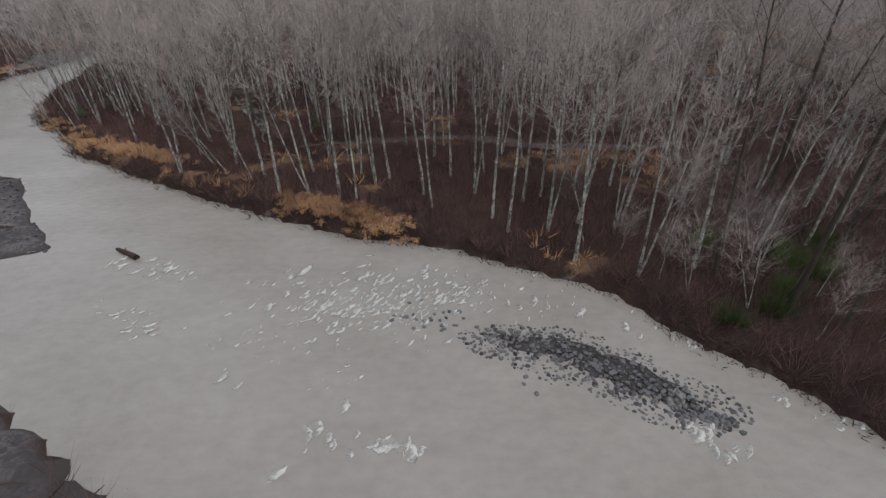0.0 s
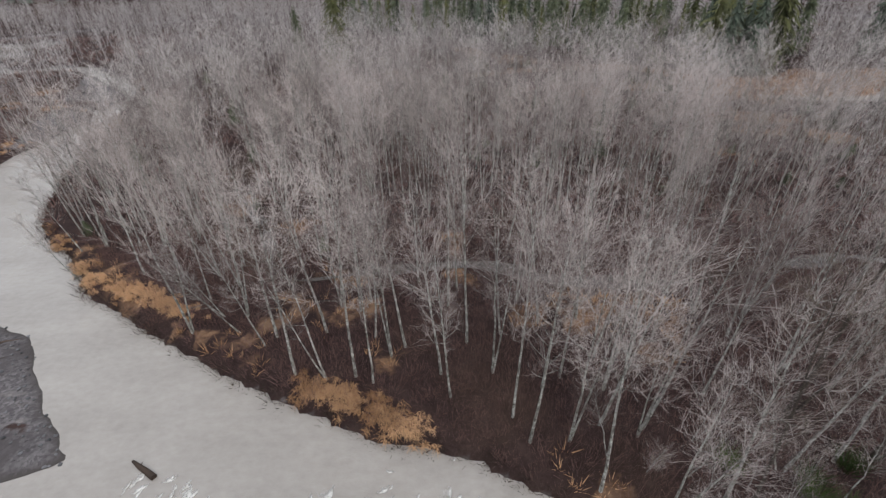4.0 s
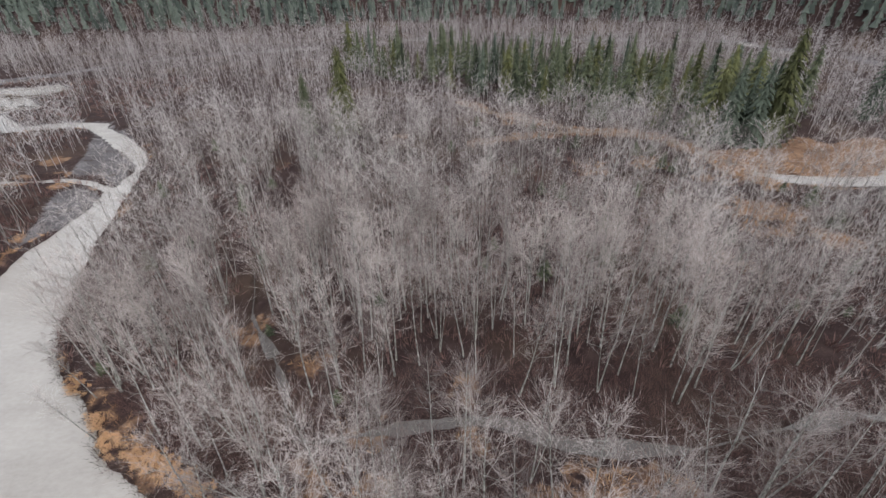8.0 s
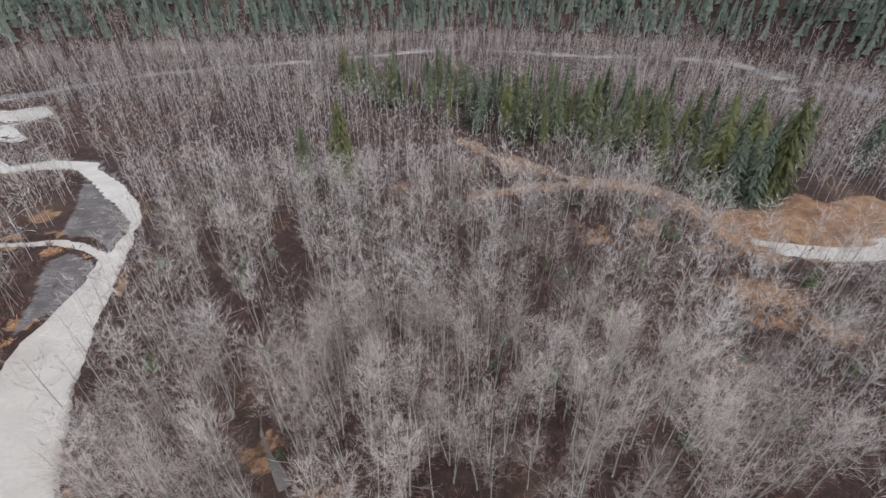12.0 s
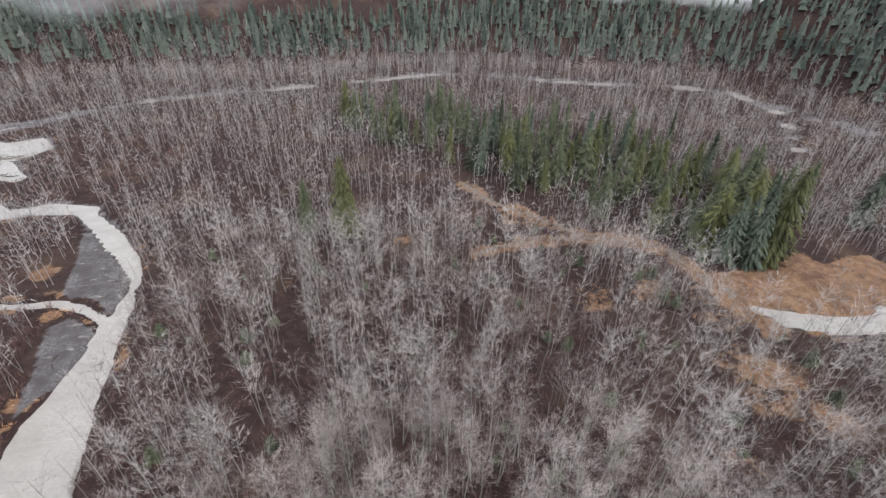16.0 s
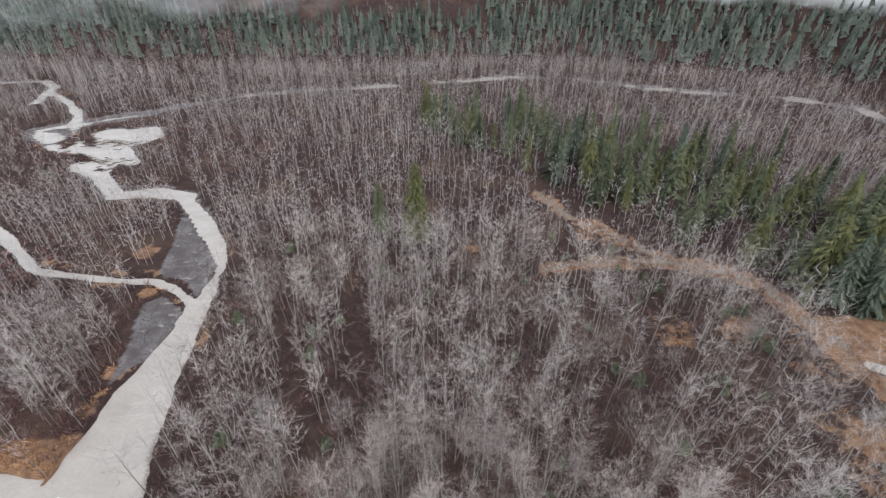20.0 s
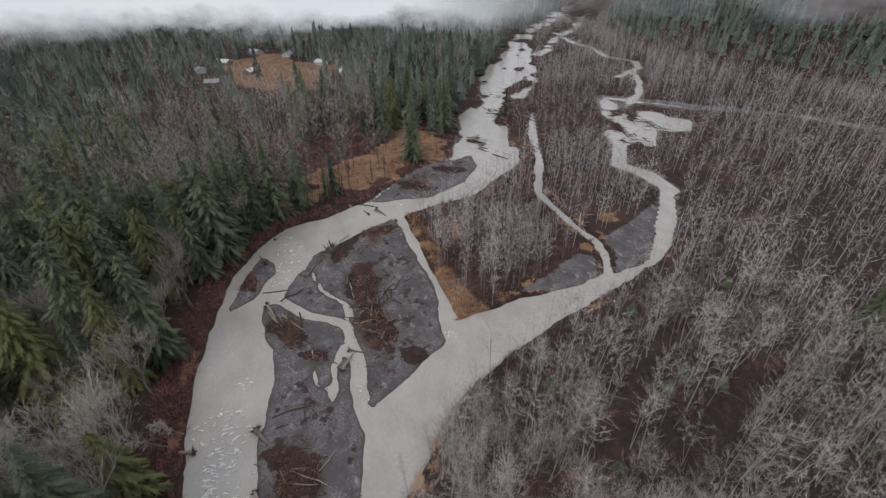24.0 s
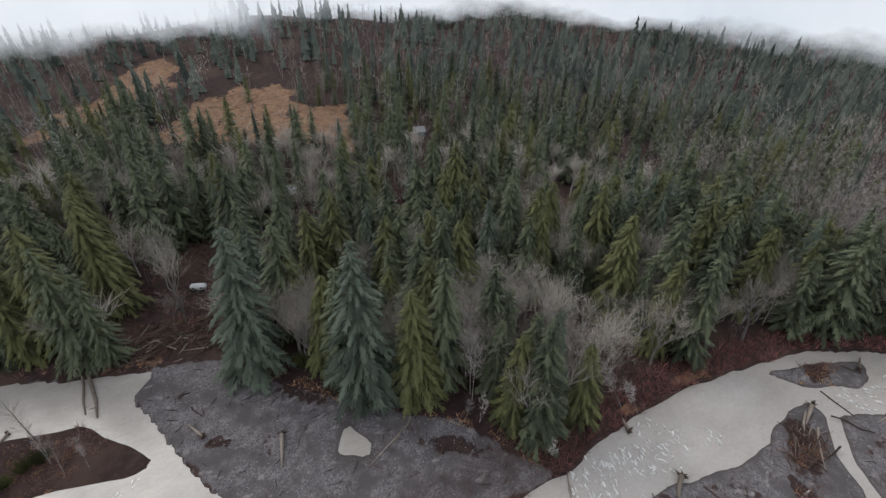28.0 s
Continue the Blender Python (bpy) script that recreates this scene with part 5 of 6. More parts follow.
def foam():
    r = np.random.default_rng(311)
    crests = [crest(900 + k) for k in range(12)]
    sets = []

    def wave(x, y, size, head, tall=1.0, long=1.0):
        pts, tris, froth = crests[r.integers(12)]
        a = np.radians(head)
        u, w = pts[:, 0] * size * long, pts[:, 1] * size
        v = np.column_stack([x - u * math.cos(a) - w * math.sin(a), y - u * math.sin(a) + w * math.cos(a), pts[:, 2] * tall * min(size, 2.0) + 0.05])
        sets.append((v, tris, froth * r.uniform(0.7, 1.0)))

    # the large single waves above the cobble bar
    for x, y, size in [(-12, 31.8, 1.9), (-13.6, 31.9, 0.9), (-6.6, 30.9, 1.7), (-1.4, 31.7, 1.6), (-9.4, 26.6, 1.4), (-10.8, 27.6, 0.9), (-5.7, 27.8, 1.3), (-4.6, 27.2, 1.0), (-7.2, 26.8, 0.9), (1.6, 28.4, 1.5), (7.5, 27.3, 1.2), (10.8, 25.7, 1.2), (13.7, 24.1, 1.0), (-2.6, 28.6, 1.0), (-3.8, 29.4, 0.9), (-0.6, 29.6, 0.9), (-11.2, 28.8, 0.8), (3.3, 29.8, 0.9), (-14.5, 19.8, 1.0), (-13.2, 19.1, 0.8)]:
        wave(x, y, size * 1.35, 150 + r.normal(0, 10), 1.3)
    # place, heading of the stream in degrees, reach of the patch, how many, size
    runs = [(-7, 28, 150, 5.0, 150, 0.66), (-1, 28, 150, 4.5, 100, 0.6), (-5, 25, 150, 4, 50, 0.4), (-12, 24, 150, 5, 40, 0.35), (8, 26, 145, 4, 26, 0.45), (-29.5, 33.3, 155, 0.8, 9, 0.8), (-26, 32.7, 155, 1.6, 14, 0.8), (-22.5, 31.6, 155, 1.4, 9, 0.6), (-24.5, 26.5, 130, 2.2, 12, 0.6), (-22.3, 24.2, 130, 1.2, 8, 0.7),
            (-6, 15.3, 175, 2.0, 10, 0.7), (-3.9, 14.7, 120, 0.7, 5, 0.8), (-1.8, 14.4, 200, 0.7, 5, 0.7), (-6.5, 19.4, 120, 1.4, 7, 0.4), (14.8, 15.2, 140, 0.9, 9, 0.7), (16, 14.1, 140, 0.8, 6, 0.6), (18.2, 22.2, 135, 1.2, 6, 0.5), (21.1, 17.6, 130, 1.0, 5, 0.5), (22.9, 16, 130, 1.2, 6, 0.5), (16.5, 24.2, 140, 1.5, 5, 0.5),
            (-83, 25, -10, 7, 46, 1.3), (-72, 26, -10, 9, 60, 1.4), (-66, 23, -15, 6, 36, 1.5), (-95, 28, -5, 7, 20, 1.2), (-150, 40, 35, 8, 36, 1.5), (-165, 45, 35, 8, 26, 1.5), (-60, 30, -20, 5, 22, 1.3), (-200, 100, 55, 9, 14, 1.6), (30, -21, 150, 2, 10, 0.8), (-86, 60, -60, 3, 12, 0.8), (-101, 62, -70, 4, 10, 0.8), (-100, 91, -85, 3, 10, 1.0)]
    for x, y, head, reach, count, size in runs:
        p = np.column_stack([x + r.normal(0, reach * 0.75, count), y + r.normal(0, reach * 0.4, count)])
        p = p[lay(p[:, 0], p[:, 1])[0] < -0.12]
        for px, py in p:
            wave(px, py, size * r.uniform(0.7, 2.1), head + r.normal(0, 22), r.uniform(0.5, 1.0), r.uniform(0.6, 1.5))
    v, f, t = merged(sets)
    tagged(new("foam", mesh_of("foam", v, f, [FOAM], tone=t, smooth=True)), "white crests of broken water over shallow stones", "foam", kind="stuff")


foam()


# ---- drift wood ----
def log_geo(length, rad, seed, branches=4):
    r, s = np.random.default_rng(seed), Soup()
    pts = [(-length / 2, 0, rad), (-length / 6, r.normal(0, 0.03) * length, rad * 1.1), (length / 6, r.normal(0, 0.03) * length, rad), (length / 2, 0, rad * 0.8)]
    s.add(*tube(pts, [rad, rad * 0.9, rad * 0.75, rad * 0.4], 6, True))
    for _ in range(branches):
        u = r.uniform(-0.3, 0.5) * length
        d = np.array([r.uniform(0.2, 1), r.normal(0, 0.8), r.uniform(0.1, 0.8)])
        s.add(*tube([(u, 0, rad), np.array([u, 0, rad]) + d * length * 0.1], [rad * 0.35, 0.01], 3))
    return s.arrays()


def fallen_log(x, y, length, rad, turn, seed, mat=None, tilt=0.0, lift=0.0, branches=4, label="weathered fallen log lying on river gravel", group="drift logs"):
    z = max(ground_at(x, y), -0.1) + lift
    ob = new("drift_log", mesh_of("drift_log", *log_geo(length, rad, seed, branches), [mat or DEAD_WOOD], smooth=True))
    ob.matrix_world = pose(x, y, z, 0, tilt, turn)
    tagged(ob, label, "log", group)


def root_wad(x, y, size, turn, seed):
    """An uprooted stump with its plate of roots and a length of trunk."""
    r = np.random.default_rng(seed)
    z = max(ground_at(x, y), -0.15)
    ob = holder("root_wad", x, y, z, "dark uprooted stump with a plate of tangled roots", "stump", "stumps stranded in the river", turn)
    for k in range(16):
        w = r.uniform(0, 2 * math.pi)
        d = np.array([r.uniform(-0.5, 0.25), math.cos(w), math.sin(w)])
        a, b = np.array([0, 0, size * 0.55]), size * r.uniform(0.5, 1.0)
        end = a + d * b
        end[2] = max(end[2], -0.1)
        part("root", tube([a + d * 0.1, a + d * b * 0.5 + r.normal(0, 0.1, 3) * size, end], [size * 0.15, size * 0.07, 0.01], 4), WET_WOOD, ob, smooth=True)
    part("trunk", Soup().add(*tube([(0, 0, size * 0.55), (size * 1.5, 0, size * 0.4), (size * 4.2, r.normal(0, 0.2), 0.15)], [size * 0.28, size * 0.22, size * 0.1], 7, True)).arrays(), DEAD_WOOD, ob, smooth=True)


for k, (x, y, s, t) in enumerate([(-131, 36, 2.0, 20), (-83, 33, 2.2, 30), (-95, 56, 1.7, 150), (-103, 59, 1.3, 60), (-157, 35.5, 1.8, 200), (-81.5, 19, 1.8, 250), (-175, 39, 1.2, 140), (-187, 84, 1.8, 30), (-146, 47, 1.1, 0), (-174, 90, 1.5, 330), (13, -27, 1.6, 300), (-4, -19, 2.0, 80), (55, -50, 1.2, 60), (-67, 33, 1.4, 20), (-184, 80, 1.3, 200)]):
    root_wad(x, y, s, t, 500 + k)
fallen_log(38.5, -55, 19, 0.5, 102, 1, label="long grey trunk lying across the side channel")
fallen_log(40.5, -56, 16, 0.4, 99, 2, label="grey trunk lying beside another across the channel")
fallen_log(-31, -7, 9, 0.22, 40, 3, branches=12, label="bleached dead tree top fallen onto the gravel beach")
fallen_log(-25, -4, 11, 0.2, 25, 4, branches=10, label="bleached dead tree top fallen onto the gravel beach")
fallen_log(-58, 24.5, 10, 0.2, 60, 5, branches=14, label="pale dead tree fallen from the bank into the river")
fallen_log(-59, 28, 5, 0.15, 20, 6, branches=9, label="dead branches caught in the rapid")
fallen_log(-30, 35, 3.4, 0.3, 150, 7, WET_WOOD, label="dark snag catching foam in mid-river")
fallen_log(14, -36, 5, 0.16, 120, 8, WET_WOOD)
fallen_log(-122, 39, 12, 0.28, 25, 9)
fallen_log(-120, 44, 13, 0.3, 33, 10)
fallen_log(-124, 37.5, 9, 0.22, 18, 11)
fallen_log(-139, 40, 12, 0.2, 80, 12, WET_WOOD)
fallen_log(-135, 44, 9, 0.22, 120, 13, WET_WOOD)
fallen_log(-150, 53, 14, 0.28, 150, 14)
fallen_log(-165, 88, 8, 0.2, 100, 15, WET_WOOD)
fallen_log(-195, 78, 14, 0.25, 235, 16, WET_WOOD)
fallen_log(-86, 43, 12, 0.25, 95, 17, WET_WOOD)
fallen_log(-97, 69, 6, 0.16, 70, 18, branches=14, label="bare fallen tree top on the gravel island")
fallen_log(-66, 45, 11, 0.2, 50, 19)
fallen_log(-70, 50, 8, 0.18, 130, 20)
fallen_log(-228, 166, 12, 0.3, 30, 21, WET_WOOD)


def log_jam(x, y, rx, ry, count, turn, seed, label, mat, longest=8.0):
    """A heap of drift logs, each a part of the heap."""
    r = np.random.default_rng(seed)
    z0 = max(ground_at(x, y), 0)
    ob = holder("log_jam", x, y, z0, label, "log pile")
    stock = [mesh_of("log", *log_geo(1.0, 0.028, seed + k, 2), [mat if k % 5 else DEAD_WOOD], smooth=True) for k in range(5)]
    for k in range(count):
        px, py = r.normal(0, rx * 0.45), r.normal(0, ry * 0.45)
        h = ground_at(x + px, y + py) - z0
        ln = r.uniform(0.35, 1.0) * longest
        bit = new("log", stock[k % 5])
        bit.parent = ob
        bit.matrix_basis = pose(px, py, max(h, -z0) + abs(r.normal(0, 0.35)), r.uniform(0, 360), r.normal(0, 8), turn + r.normal(0, 34)) @ Matrix.Scale(ln, 4)
    brushy = Soup()
    for k in range(count * 3):
        p = np.array([r.normal(0, rx * 0.5), r.normal(0, ry * 0.5), 0])
        p[2] = ground_at(x + p[0], y + p[1]) - z0
        brushy.add(*blade(p, p + r.normal(0, 1.0, 3) * (1, 1, 0.5) + (0, 0, 0.7), 0.1, r))
    tagged(part("twigs", brushy.arrays(), SHRUB, ob), kind="stuff")


log_jam(22, -67, 16, 8, 170, 12, 601, "large heap of dark flood-borne logs and brush against the bank", WET_WOOD, 10)
log_jam(6, -60, 10, 5, 70, 20, 602, "heap of broken brown logs and roots below the bank", WET_WOOD, 7)
log_jam(-124, 70, 16, 7, 90, 160, 603, "tangled drift logs and brush on a gravel island", WET_WOOD, 9)
log_jam(-108, 68, 10, 5, 45, 120, 604, "tangled drift logs and brush on a gravel island", WET_WOOD, 7)
log_jam(-160, 62, 9, 5, 30, 150, 605, "drift wood along the edge of a gravel island", WET_WOOD, 8)
log_jam(-66, 42, 10, 5, 50, 60, 606, "brown brush and drift logs on a gravel island", WET_WOOD, 6)
log_jam(-118, 42, 7, 3.5, 34, 28, 607, "drift logs and brush behind an uprooted stump", WET_WOOD, 9)
log_jam(-300, 200, 26, 9, 90, 20, 608, "dark drift wood bar in the upper river", WET_WOOD, 9)
log_jam(-255, 163, 12, 5, 34, 30, 609, "dark drift wood along the upper bank", WET_WOOD, 10)
log_jam(-252, 288, 26, 8, 50, 35, 611, "dark drift logs stranded in a shallow pool", WET_WOOD, 8)
log_jam(-238, 262, 18, 6, 34, 20, 612, "dark drift logs stranded in a shallow pool", WET_WOOD, 8)
log_jam(-330, 222, 20, 7, 60, 30, 610, "dark drift wood bar in the upper river", WET_WOOD, 8)


def island_brush():
    r = np.random.default_rng(620)
    pts = []
    for x, y, a, b, n in [(-68, 42, 10, 5, 330), (-110, 68, 13, 6, 330), (-132, 69, 13, 6, 300), (-116, 43, 7, 3, 150), (-104, 49, 4, 3, 50), (-148, 29, 9, 3, 80), (-165, 78, 9, 6, 140), (22, -70, 16, 7, 300), (-208, 112, 12, 7, 120), (46, -37, 13, 7, 280)]:
        q = np.column_stack([x + r.normal(0, a * 0.5, n), y + r.normal(0, b * 0.5, n)])
        pts.append(q)
    p = np.concatenate(pts)
    z = lay(p[:, 0], p[:, 1])[0]
    p = np.column_stack([p, z - 0.05])[z > 0.12]
    strewn("island_brush", "flattened brown flood-combed brush on the islands", "brush", p, [bush(700 + s, 16, 0.9, 1.7, 0.12) for s in range(4)], SHRUB, 621, 0.6, 1.3)
    some = p[r.random(len(p)) < 0.3]
    strewn("island_grass", "patches of dead orange grass on the islands", "grass", some + (0.6, 0.4, 0), [bush(720 + s, 18, 0.7, 1.2, 0.11) for s in range(3)], GRASS, 622, 0.6, 1.2)


island_brush()


def drift_sticks():
    """Broken sticks and small logs that the flood left on the bars."""
    r = np.random.default_rng(625)
    x, y = spots(-240, 40, -62, 200, 2.1, 626)
    z, wet, zone = lay(x, y)
    keep = (zone[:, 0] > 0.5) & (z > 0.1) & (r.random(len(x)) < 0.25 + 0.7 * zone[:, 3])
    p = np.column_stack([x, y, z])[keep]
    stick = [Soup().add(*tube([(-0.5, 0, 0.02), (0, r.normal(0, 0.04), 0.05), (0.5, 0, 0.03)], [0.028, 0.03, 0.008], 3)).arrays() for _ in range(4)]
    kind, sets = r.integers(0, 4, len(p)), []
    for k in range(4):
        q = p[kind == k]
        ln = r.uniform(0.9, 1.9, len(q)) ** 2
        sets.append(scatter(stick[k], q, np.column_stack([ln, ln * 1.4]), np.radians(35) + r.normal(0, 0.8, len(q)), r.random(len(q))))
    v, f, t = merged(sets)
    tagged(new("drift_sticks", mesh_of("drift_sticks", v, f, [WET_WOOD], tone=t)), "dark broken sticks strewn over the gravel bars", "driftwood", kind="stuff")


drift_sticks()


def south_bank_brush():
    x, y = spots(-200, -50, -4, 60, 1.5, 630)
    z, wet, zone = lay(x, y)
    keep = (wet > 0.3) & (wet < 9) & ~north_of(x, y) & (zone[:, 0] < 0.4)
    strewn("red_bank_brush", "reddish-brown leafless thicket on the south bank", "brush", np.column_stack([x, y, z - 0.05])[keep], [bush(640 + s, 18, 1.9, 1.7, 0.12) for s in range(4)], SHRUB_RED, 631, 0.6, 1.4)
    x, y = spots(-60, 5, -45, 22, 1.3, 632)
    z, wet, zone = lay(x, y)
    rim = inside_by(x, y, BEACH)
    keep = (rim > -0.5) & (rim < 3.5) & (y < 20) & (wet > 1) & (rough_noise(x, y, 7, 633) > 0.42)
    strewn("beach_edge_grass", "dead orange grass along the edge of the gravel beach", "grass", np.column_stack([x, y, z - 0.05])[keep], [bush(650 + s, 16, 1.0, 1.2, 0.1) for s in range(3)], GRASS, 634, 0.6, 1.4)


south_bank_brush()


def channel_grass():
    """A band of dead grass and low brush along the narrow channel behind the gravel island."""
    x, y = spots(-178, -98, 93, 112, 1.0, 636)
    z, wet, zone = lay(x, y)
    r = np.random.default_rng(637)
    off = y - np.interp(x, [-177, -134, -104], [95.5, 96, 93])
    keep = (wet > 0.2) & (z > 0.1) & (off > -0.5) & (off + (rough_noise(x, y, 6, 638) - 0.5) * 7 < 5) & (r.random(len(x)) < 0.8)
    strewn("channel_grass", "dense band of dead orange grass beside a narrow channel", "grass", np.column_stack([x, y, z - 0.05])[keep], [bush(655 + s, 16, 0.9, 1.1, 0.1) for s in range(4)], GRASS, 639, 0.6, 1.5)
    brown = (wet > 0.2) & (z > 0.1) & (off > 2) & (r.random(len(x)) < 0.4)
    strewn("channel_brush", "low brown brush behind the grass of a narrow channel", "brush", np.column_stack([x, y, z - 0.05])[brown], [bush(660 + s, 16, 1.6, 1.4, 0.09) for s in range(4)], SHRUB, 640, 0.6, 1.4)


channel_grass()


# bare snags that lean over the water
def snag(x, y, height, lean, turn, seed, mat, label, group):
    z = ground_at(x, y)
    trunk, crown = bare_tree(seed, height, 0, 0.75)
    ob = new("snag")
    ob.empty_display_size = 0.5
    ob.matrix_world = pose(x, y, z, 0, 0, turn) @ pose(0, 0, 0, 0, lean, 0)
    tagged(ob, label, "dead tree", group)
    part("trunk", trunk, mat, ob, smooth=True)
    part("crown", crown, TWIG, ob)


for k, (x, y, h, lean, turn) in enumerate([(-85, 13, 17, 28, 330), (-48, -13, 10, 6, 20), (-60, 9, 11, 22, 60), (57, -90, 18, 8, 100), (-49, 0, 10, 5, 200), (-46, -2, 9, 9, 100), (-88, 16, 14, 26, 340), (-60, 16, 9, 18, 20)]):
    snag(x, y, h, lean, turn, 800 + k, BARK, "bleached dead tree leaning from the south bank", "dead trees on the south bank")
for k, (x, y, h, lean, turn) in enumerate([(-27, 52, 13, 24, 200), (-23, 49.5, 15, 10, 190), (-30, 55, 12, 18, 200), (-56, 65, 12, 16, 190), (-60, 72, 14, 10, 210)]):
    snag(x, y, h, lean, turn, 820 + k, BARK, "slender pale alder leaning out over the river", "leaning alders on the bank")
for k, (x, y, h) in enumerate([(60, -38, 19), (53, -33, 17), (46, -40, 20), (66, -38, 19), (41, -31, 11), (36, -29.5, 10), (44, -35, 12), (70, -43, 16)]):
    snag(x, y, h, 6, k * 50, 840 + k, DARK_BARK if k < 4 else BARK, "thin bare tree standing on a small flooded islet", "trees on the islet")


# ---- buildings and vehicles ----
def gable(w, d, h, rise, over=0.5):
    """A pitched roof with thickness and overhang on a body w by d."""
    a, b, t = w / 2 + over, d / 2 + over, 0.18
    prof = [(-b, h - over * rise / (d / 2)), (0, h + rise), (b, h - over * rise / (d / 2)), (b, h - over * rise / (d / 2) + t), (0, h + rise + t), (-b, h - over * rise / (d / 2) + t)]
    v = [(s * a, y, z) for s in (-1, 1) for y, z in prof]
    f = []
    for i in range(6):
        j = (i + 1) % 6
        f += [(i, j, 6 + j), (i, 6 + j, 6 + i)]
    f += [(0, 1, 4), (0, 4, 5), (1, 2, 3), (1, 3, 4), (6, 10, 7), (6, 11, 10), (7, 9, 8), (7, 10, 9)]
    return v, f


def house(x, y, w, d, h, rise, turn, wall, roof, label):
    z = ground_at(x, y)
    ob = holder("house", x, y, z, label, "house", "", turn)
    s = Soup().add(*box(w, d, h + 0.4, 0, 0, -0.4))
    for e in (-1, 1):
        s.add([(e * w / 2, -d / 2, h), (e * w / 2, d / 2, h), (e * w / 2, 0, h + rise)], [(0, 1, 2)])
    part("wall", s.arrays(), wall, ob)
    part("roof", Soup().add(*gable(w, d, h, rise)).arrays(), roof, ob)
    part("chimney", box(0.7, 0.7, rise + 0.9, w * 0.2, d * 0.1, h + rise * 0.3), BROWN_SIDING, ob)
    for k, u in enumerate((-0.32, 0.0, 0.32)):
        for e in (-1, 1):
            if k == 1 and e == 1:
                part("door", box(1.0, 0.08, 2.05, 0, e * (d / 2 + 0.03), 0.05), BROWN_SIDING, ob)
                continue
            win = part("window", box(1.3, 0.10, 1.2, u * w, e * (d / 2 + 0.02), 0.95), WHITE_METAL, ob)
            part("pane", box(1.1, 0.06, 1.0, u * w, e * (d / 2 + 0.06), 1.05), DARK_GLASS, win)


house(-30, -154, 13, 9, 2.8, 2.4, 15, BROWN_SIDING, GREY_ROOF, "brown timber house with a grey shingle roof among firs")
house(-125, -207, 14, 9, 3.0, 2.2, -10, BLUE_SIDING, GREY_ROOF, "blue-grey house with a grey roof in a clearing")
house(-71, -147, 9, 7, 2.6, 1.8, 40, SIDING, GREY_ROOF, "small pale house with a grey roof behind firs")
for k, (x, y, w, turn) in enumerate([(-530, -27, 14, 10), (-564, -8, 16, 60), (-590, 60, 15, -20), (-526, 92, 12, 30), (-469, -10, 12, 80), (-476, 110, 13, 0), (-620, 24, 14, 45), (-505, 20, 10, -30)]):
    house(x, y, w, 9, 2.9, 2.2, turn, (SIDING, BROWN_SIDING, SIDING)[k % 3], (GREY_ROOF, TARP)[k % 2], "far pale house with a light roof beside a meadow")


def shed(x, y, turn):
    z = ground_at(x, y)
    ob = holder("open_shed", x, y, z, "open shed with a white sheet roof at the forest edge", "shed", "", turn)
    for px in (-3, 3):
        for py in (-2, 2):
            part("post", box(0.16, 0.16, 2.4 + 0.25 * (py > 0), px, py, 0), DEAD_WOOD, ob)
    part("roof", Soup().add([(-3.5, -2.6, 2.35), (3.5, -2.6, 2.35), (3.5, 2.6, 2.85), (-3.5, 2.6, 2.85), (-3.5, -2.6, 2.45), (3.5, -2.6, 2.45), (3.5, 2.6, 2.95), (-3.5, 2.6, 2.95)],
                            [(0, 2, 1), (0, 3, 2), (4, 5, 6), (4, 6, 7), (0, 1, 5), (0, 5, 4), (2, 3, 7), (2, 7, 6), (1, 2, 6), (1, 6, 5), (3, 0, 4), (3, 4, 7)]).arrays(), TARP, ob)
    part("back_wall", box(6.2, 0.12, 2.3, 0, 2.05, 0), BROWN_SIDING, ob)


shed(-31, -62, 35)


def trailer(x, y, turn):
    """A rounded white travel trailer."""
    z = ground_at(x, y)
    ob = holder("travel_trailer", x, y, z, "white rounded travel trailer parked on a forest track", "trailer", "", turn)
    body = part("body", box(5.2, 2.2, 2.0, 0, 0, 0.5, 0, 0.45), WHITE_METAL, ob, smooth=True)
    for e in (-1, 1):
        for px in (-1.4, 1.2):
            win = part("window", box(0.9, 0.06, 0.55, px, e * 1.09, 1.35), DARK_GLASS, ob)
        wheel = part("wheel", Soup().add(*tube([(0.1, e * 0.85, 0.35), (0.1, e * 1.08, 0.35)], [0.35, 0.35], 12, True)).arrays(), RUBBER, ob, smooth=True)
        part("rim", Soup().add(*tube([(0.1, e * 1.07, 0.35), (0.1, e * 1.10, 0.35)], [0.18, 0.17], 10, True)).arrays(), WHITE_METAL, wheel)
    part("door", box(0.65, 0.05, 1.6, 0.3, -1.10, 0.65), WHITE_METAL, ob)
    part("hitch", Soup().add(*tube([(2.6, 0.5, 0.5), (3.6, 0, 0.5)], [0.06, 0.06], 5, True)).add(*tube([(2.6, -0.5, 0.5), (3.6, 0, 0.5)], [0.06, 0.06], 5, True)).arrays(), RUBBER, ob)
    part("roof_vent", box(0.5, 0.5, 0.14, -0.8, 0, 2.48, 0, 0.04), WHITE_METAL, ob)


trailer(10.5, -90.5, 160)


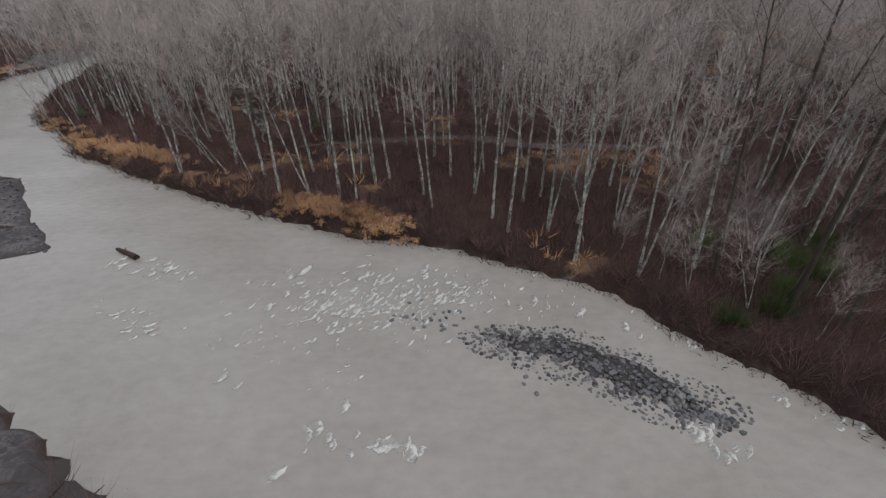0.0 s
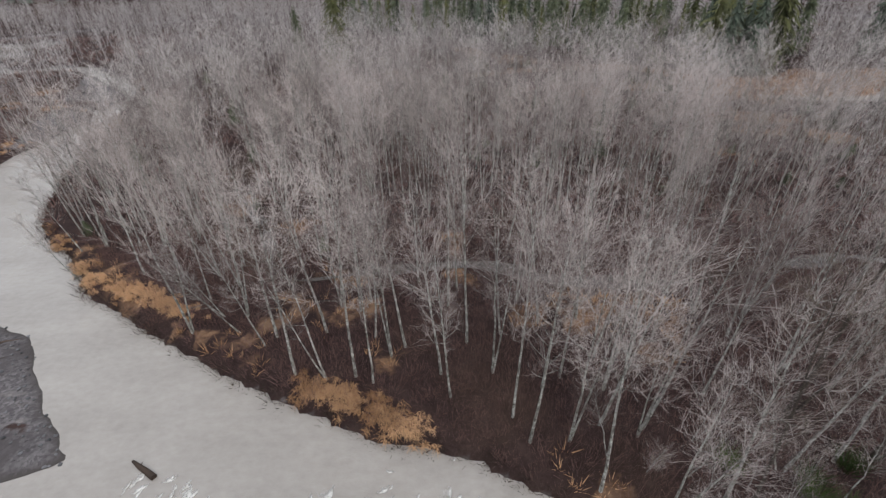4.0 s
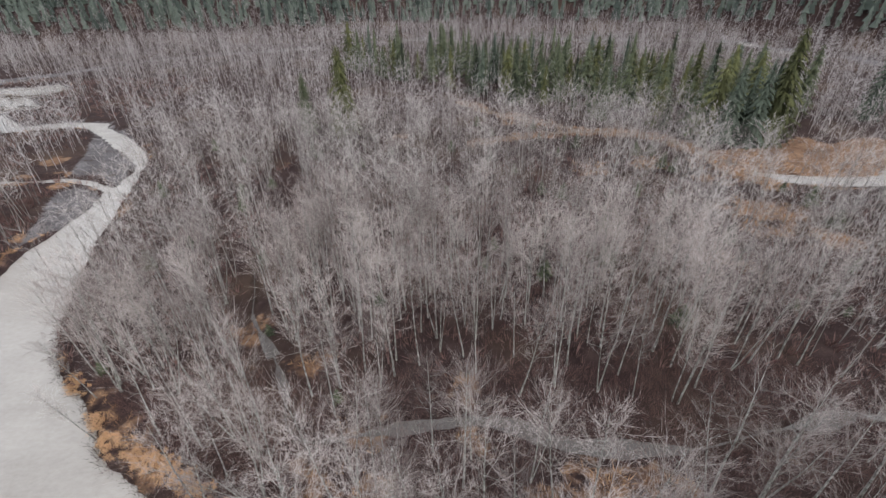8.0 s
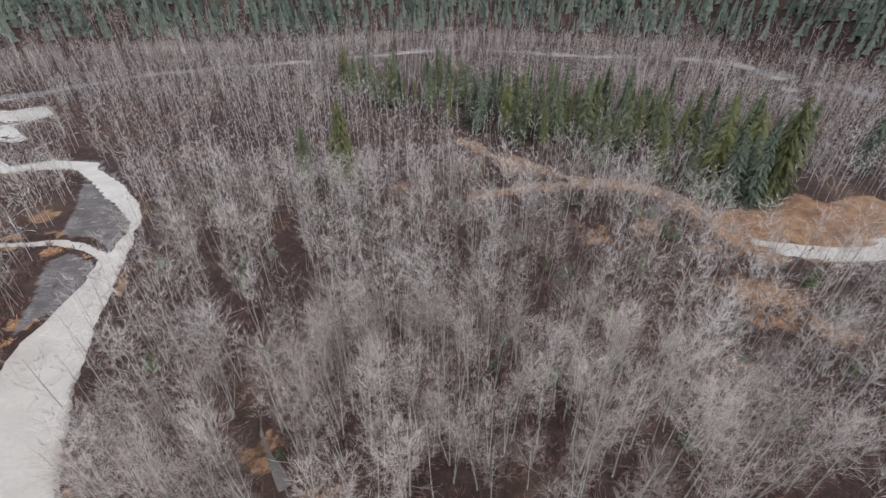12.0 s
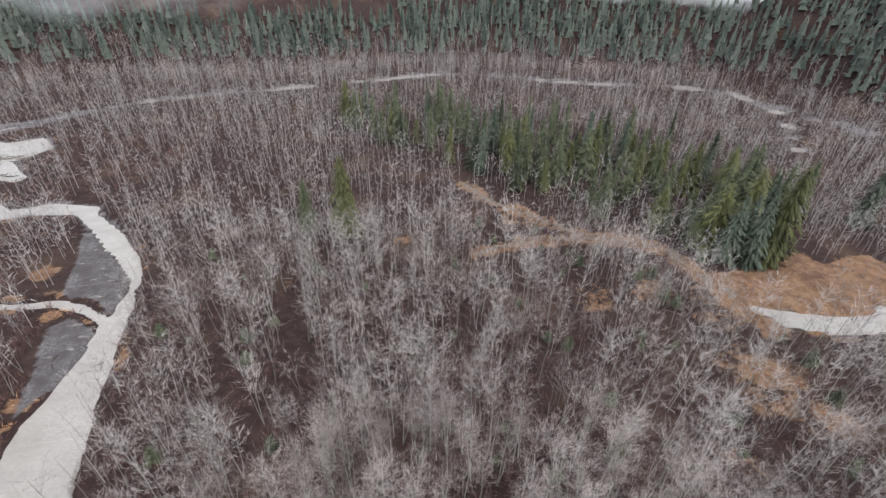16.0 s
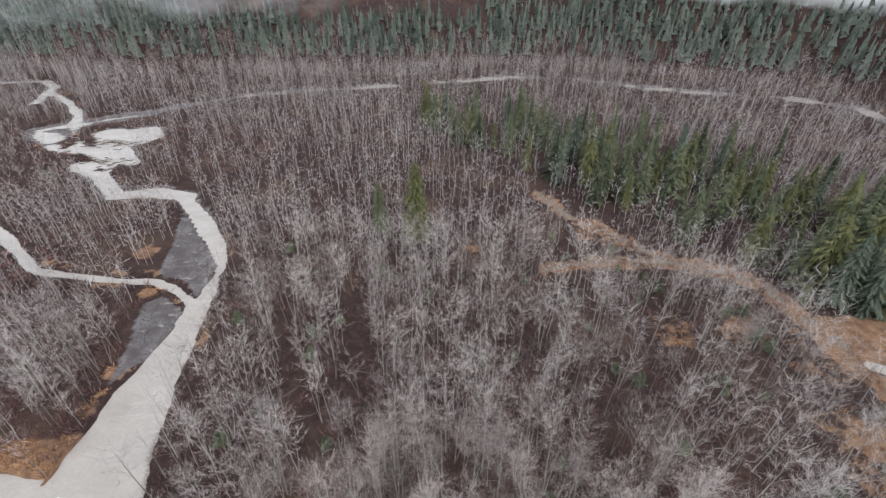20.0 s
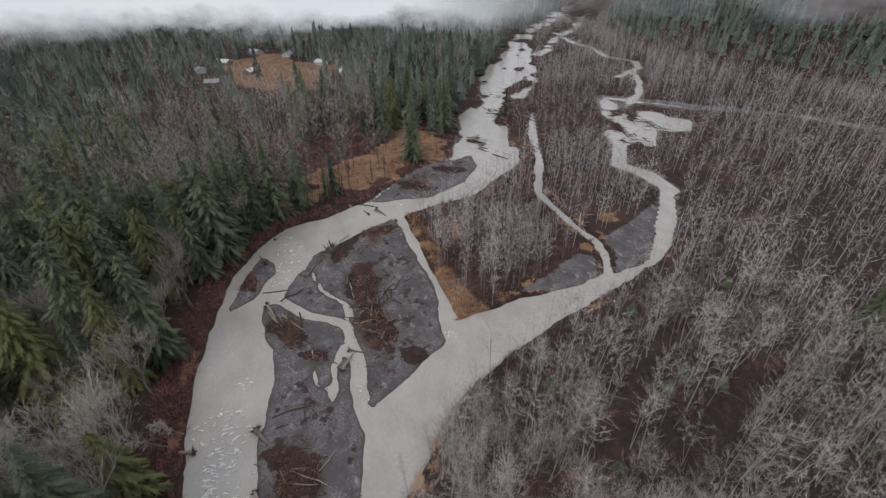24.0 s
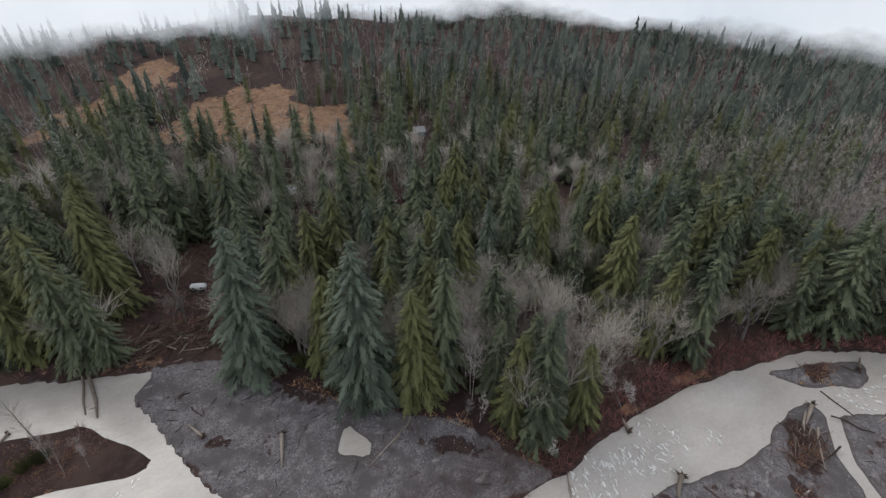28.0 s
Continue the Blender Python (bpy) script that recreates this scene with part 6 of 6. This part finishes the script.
# ---- low cloud ----
def cloud_material(name, soft, depth, thick):
    """Cloud that thickens upwards from a ragged lower edge; depth: where it ends again, 0 for never."""
    m = bpy.data.materials.new(name)
    m.use_nodes = True
    n, l = m.node_tree.nodes, m.node_tree.links
    n.clear()
    lift, ends = n.new("ShaderNodeAttribute"), n.new("ShaderNodeAttribute")
    lift.attribute_name, ends.attribute_name = "lift", "tone"
    ragged = noise_of(n, l, 0.012, 6, 0.62, (1, 1, 1.8))
    h = math_node(n, l, "ADD", lift.outputs["Fac"], math_node(n, l, "MULTIPLY", math_node(n, l, "SUBTRACT", ragged, 0.5), -soft * 2.6))
    a = ramp_fac(n, l, math_node(n, l, "MULTIPLY", h, 1 / soft), 0.0, 1.0)
    if depth:
        a = mix(n, l, 1.0, a, ramp_fac(n, l, math_node(n, l, "MULTIPLY_ADD", h, -1 / soft, depth / soft), 0.0, 1.0), "MULTIPLY")
    a = math_node(n, l, "MULTIPLY", math_node(n, l, "MULTIPLY", a, thick), ends.outputs["Fac"])
    shade = ramp_of(n, [(0.3, (0.70, 0.77, 0.86)), (0.7, (0.93, 0.97, 1.03))])
    l.new(noise_of(n, l, 0.006, 5, 0.6), shade.inputs[0])
    glow = node(n, "ShaderNodeEmission", Strength=0.9)
    l.new(shade.outputs[0], glow.inputs["Color"])
    shader = n.new("ShaderNodeMixShader")
    l.new(a, shader.inputs[0])
    l.new(n.new("ShaderNodeBsdfTransparent").outputs[0], shader.inputs[1])
    l.new(glow.outputs[0], shader.inputs[2])
    l.new(shader.outputs[0], n.new("ShaderNodeOutputMaterial").inputs["Surface"])
    return m


def cloud(label, radius, tall, mat, edge):
    """A curtain of low cloud on an arc round the valley. edge: angles to the left of north and the height of its lower edge there."""
    angles, heights = zip(*edge)
    a0, a1 = angles[0], angles[-1]
    s, steps, tone, lift = Soup(), 60, [], []
    for i in range(steps):
        v = []
        for k in (i, i + 1):
            deg = a0 + (a1 - a0) * k / steps
            a, q = radians(deg), radius * (1 + 0.04 * math.sin(0.05 * deg + radius))
            z0 = float(np.interp(deg, angles, heights))
            tone += [min(1, 11 * k / steps, 11 * (1 - k / steps))] * 2
            lift += [-20, tall]
            v += [(-q * math.sin(a), q * math.cos(a), z0 - 20), (-q * math.sin(a) * 1.05, q * math.cos(a) * 1.05, z0 + tall)]
        s.add(v, [(0, 2, 3), (0, 3, 1)])
    me = mesh_of("backdrop", *s.arrays(), [mat], tone=tone, smooth=True)
    me.attributes.new("lift", "FLOAT", "POINT").data.foreach_set("value", np.array(lift, np.float32))
    ob = new("backdrop", me)
    ob.visible_shadow = False
    tagged(ob, label, "cloud", kind="structure")


cloud("bank of white low cloud lying on the wooded hills", 600, 420, cloud_material("low_cloud", 22, 0, 1.0), [(54, 26), (70, 24), (86, 19), (97, 29), (108, 36), (118, 35), (128, 38), (138, 47), (148, 44), (156, 37), (166, 34), (180, 22), (200, 16), (235, 18)])
cloud("thin veil of cloud in front of the hills", 470, 260, cloud_material("cloud_veil", 34, 0, 0.6), [(66, 40), (90, 36), (110, 48), (128, 56), (140, 62), (150, 60), (160, 52), (172, 44), (182, 38), (232, 34)])
cloud("grey cloud hanging low over the southern woods", 400, 240, cloud_material("south_cloud", 26, 0, 0.85), [(168, 44), (185, 36), (242, 34)])
cloud("far white cloud filling the head of the valley", 2100, 700, cloud_material("far_cloud", 70, 0, 0.9), [(30, 10), (76, 10)])
cloud("wisps of mist along the north hillside", 640, 60, cloud_material("hill_wisps", 16, 40, 0.55), [(-58, 56), (-30, 60), (-4, 66)])
cloud("wisps of mist in the upper valley", 1000, 110, cloud_material("valley_wisps", 20, 60, 0.65), [(28, 30), (62, 30)])
cloud("pale mist drifting across the cut northwestern slopes", 600, 90, cloud_material("slope_mist", 44, 100, 0.3), [(18, 52), (40, 44), (66, 36)])
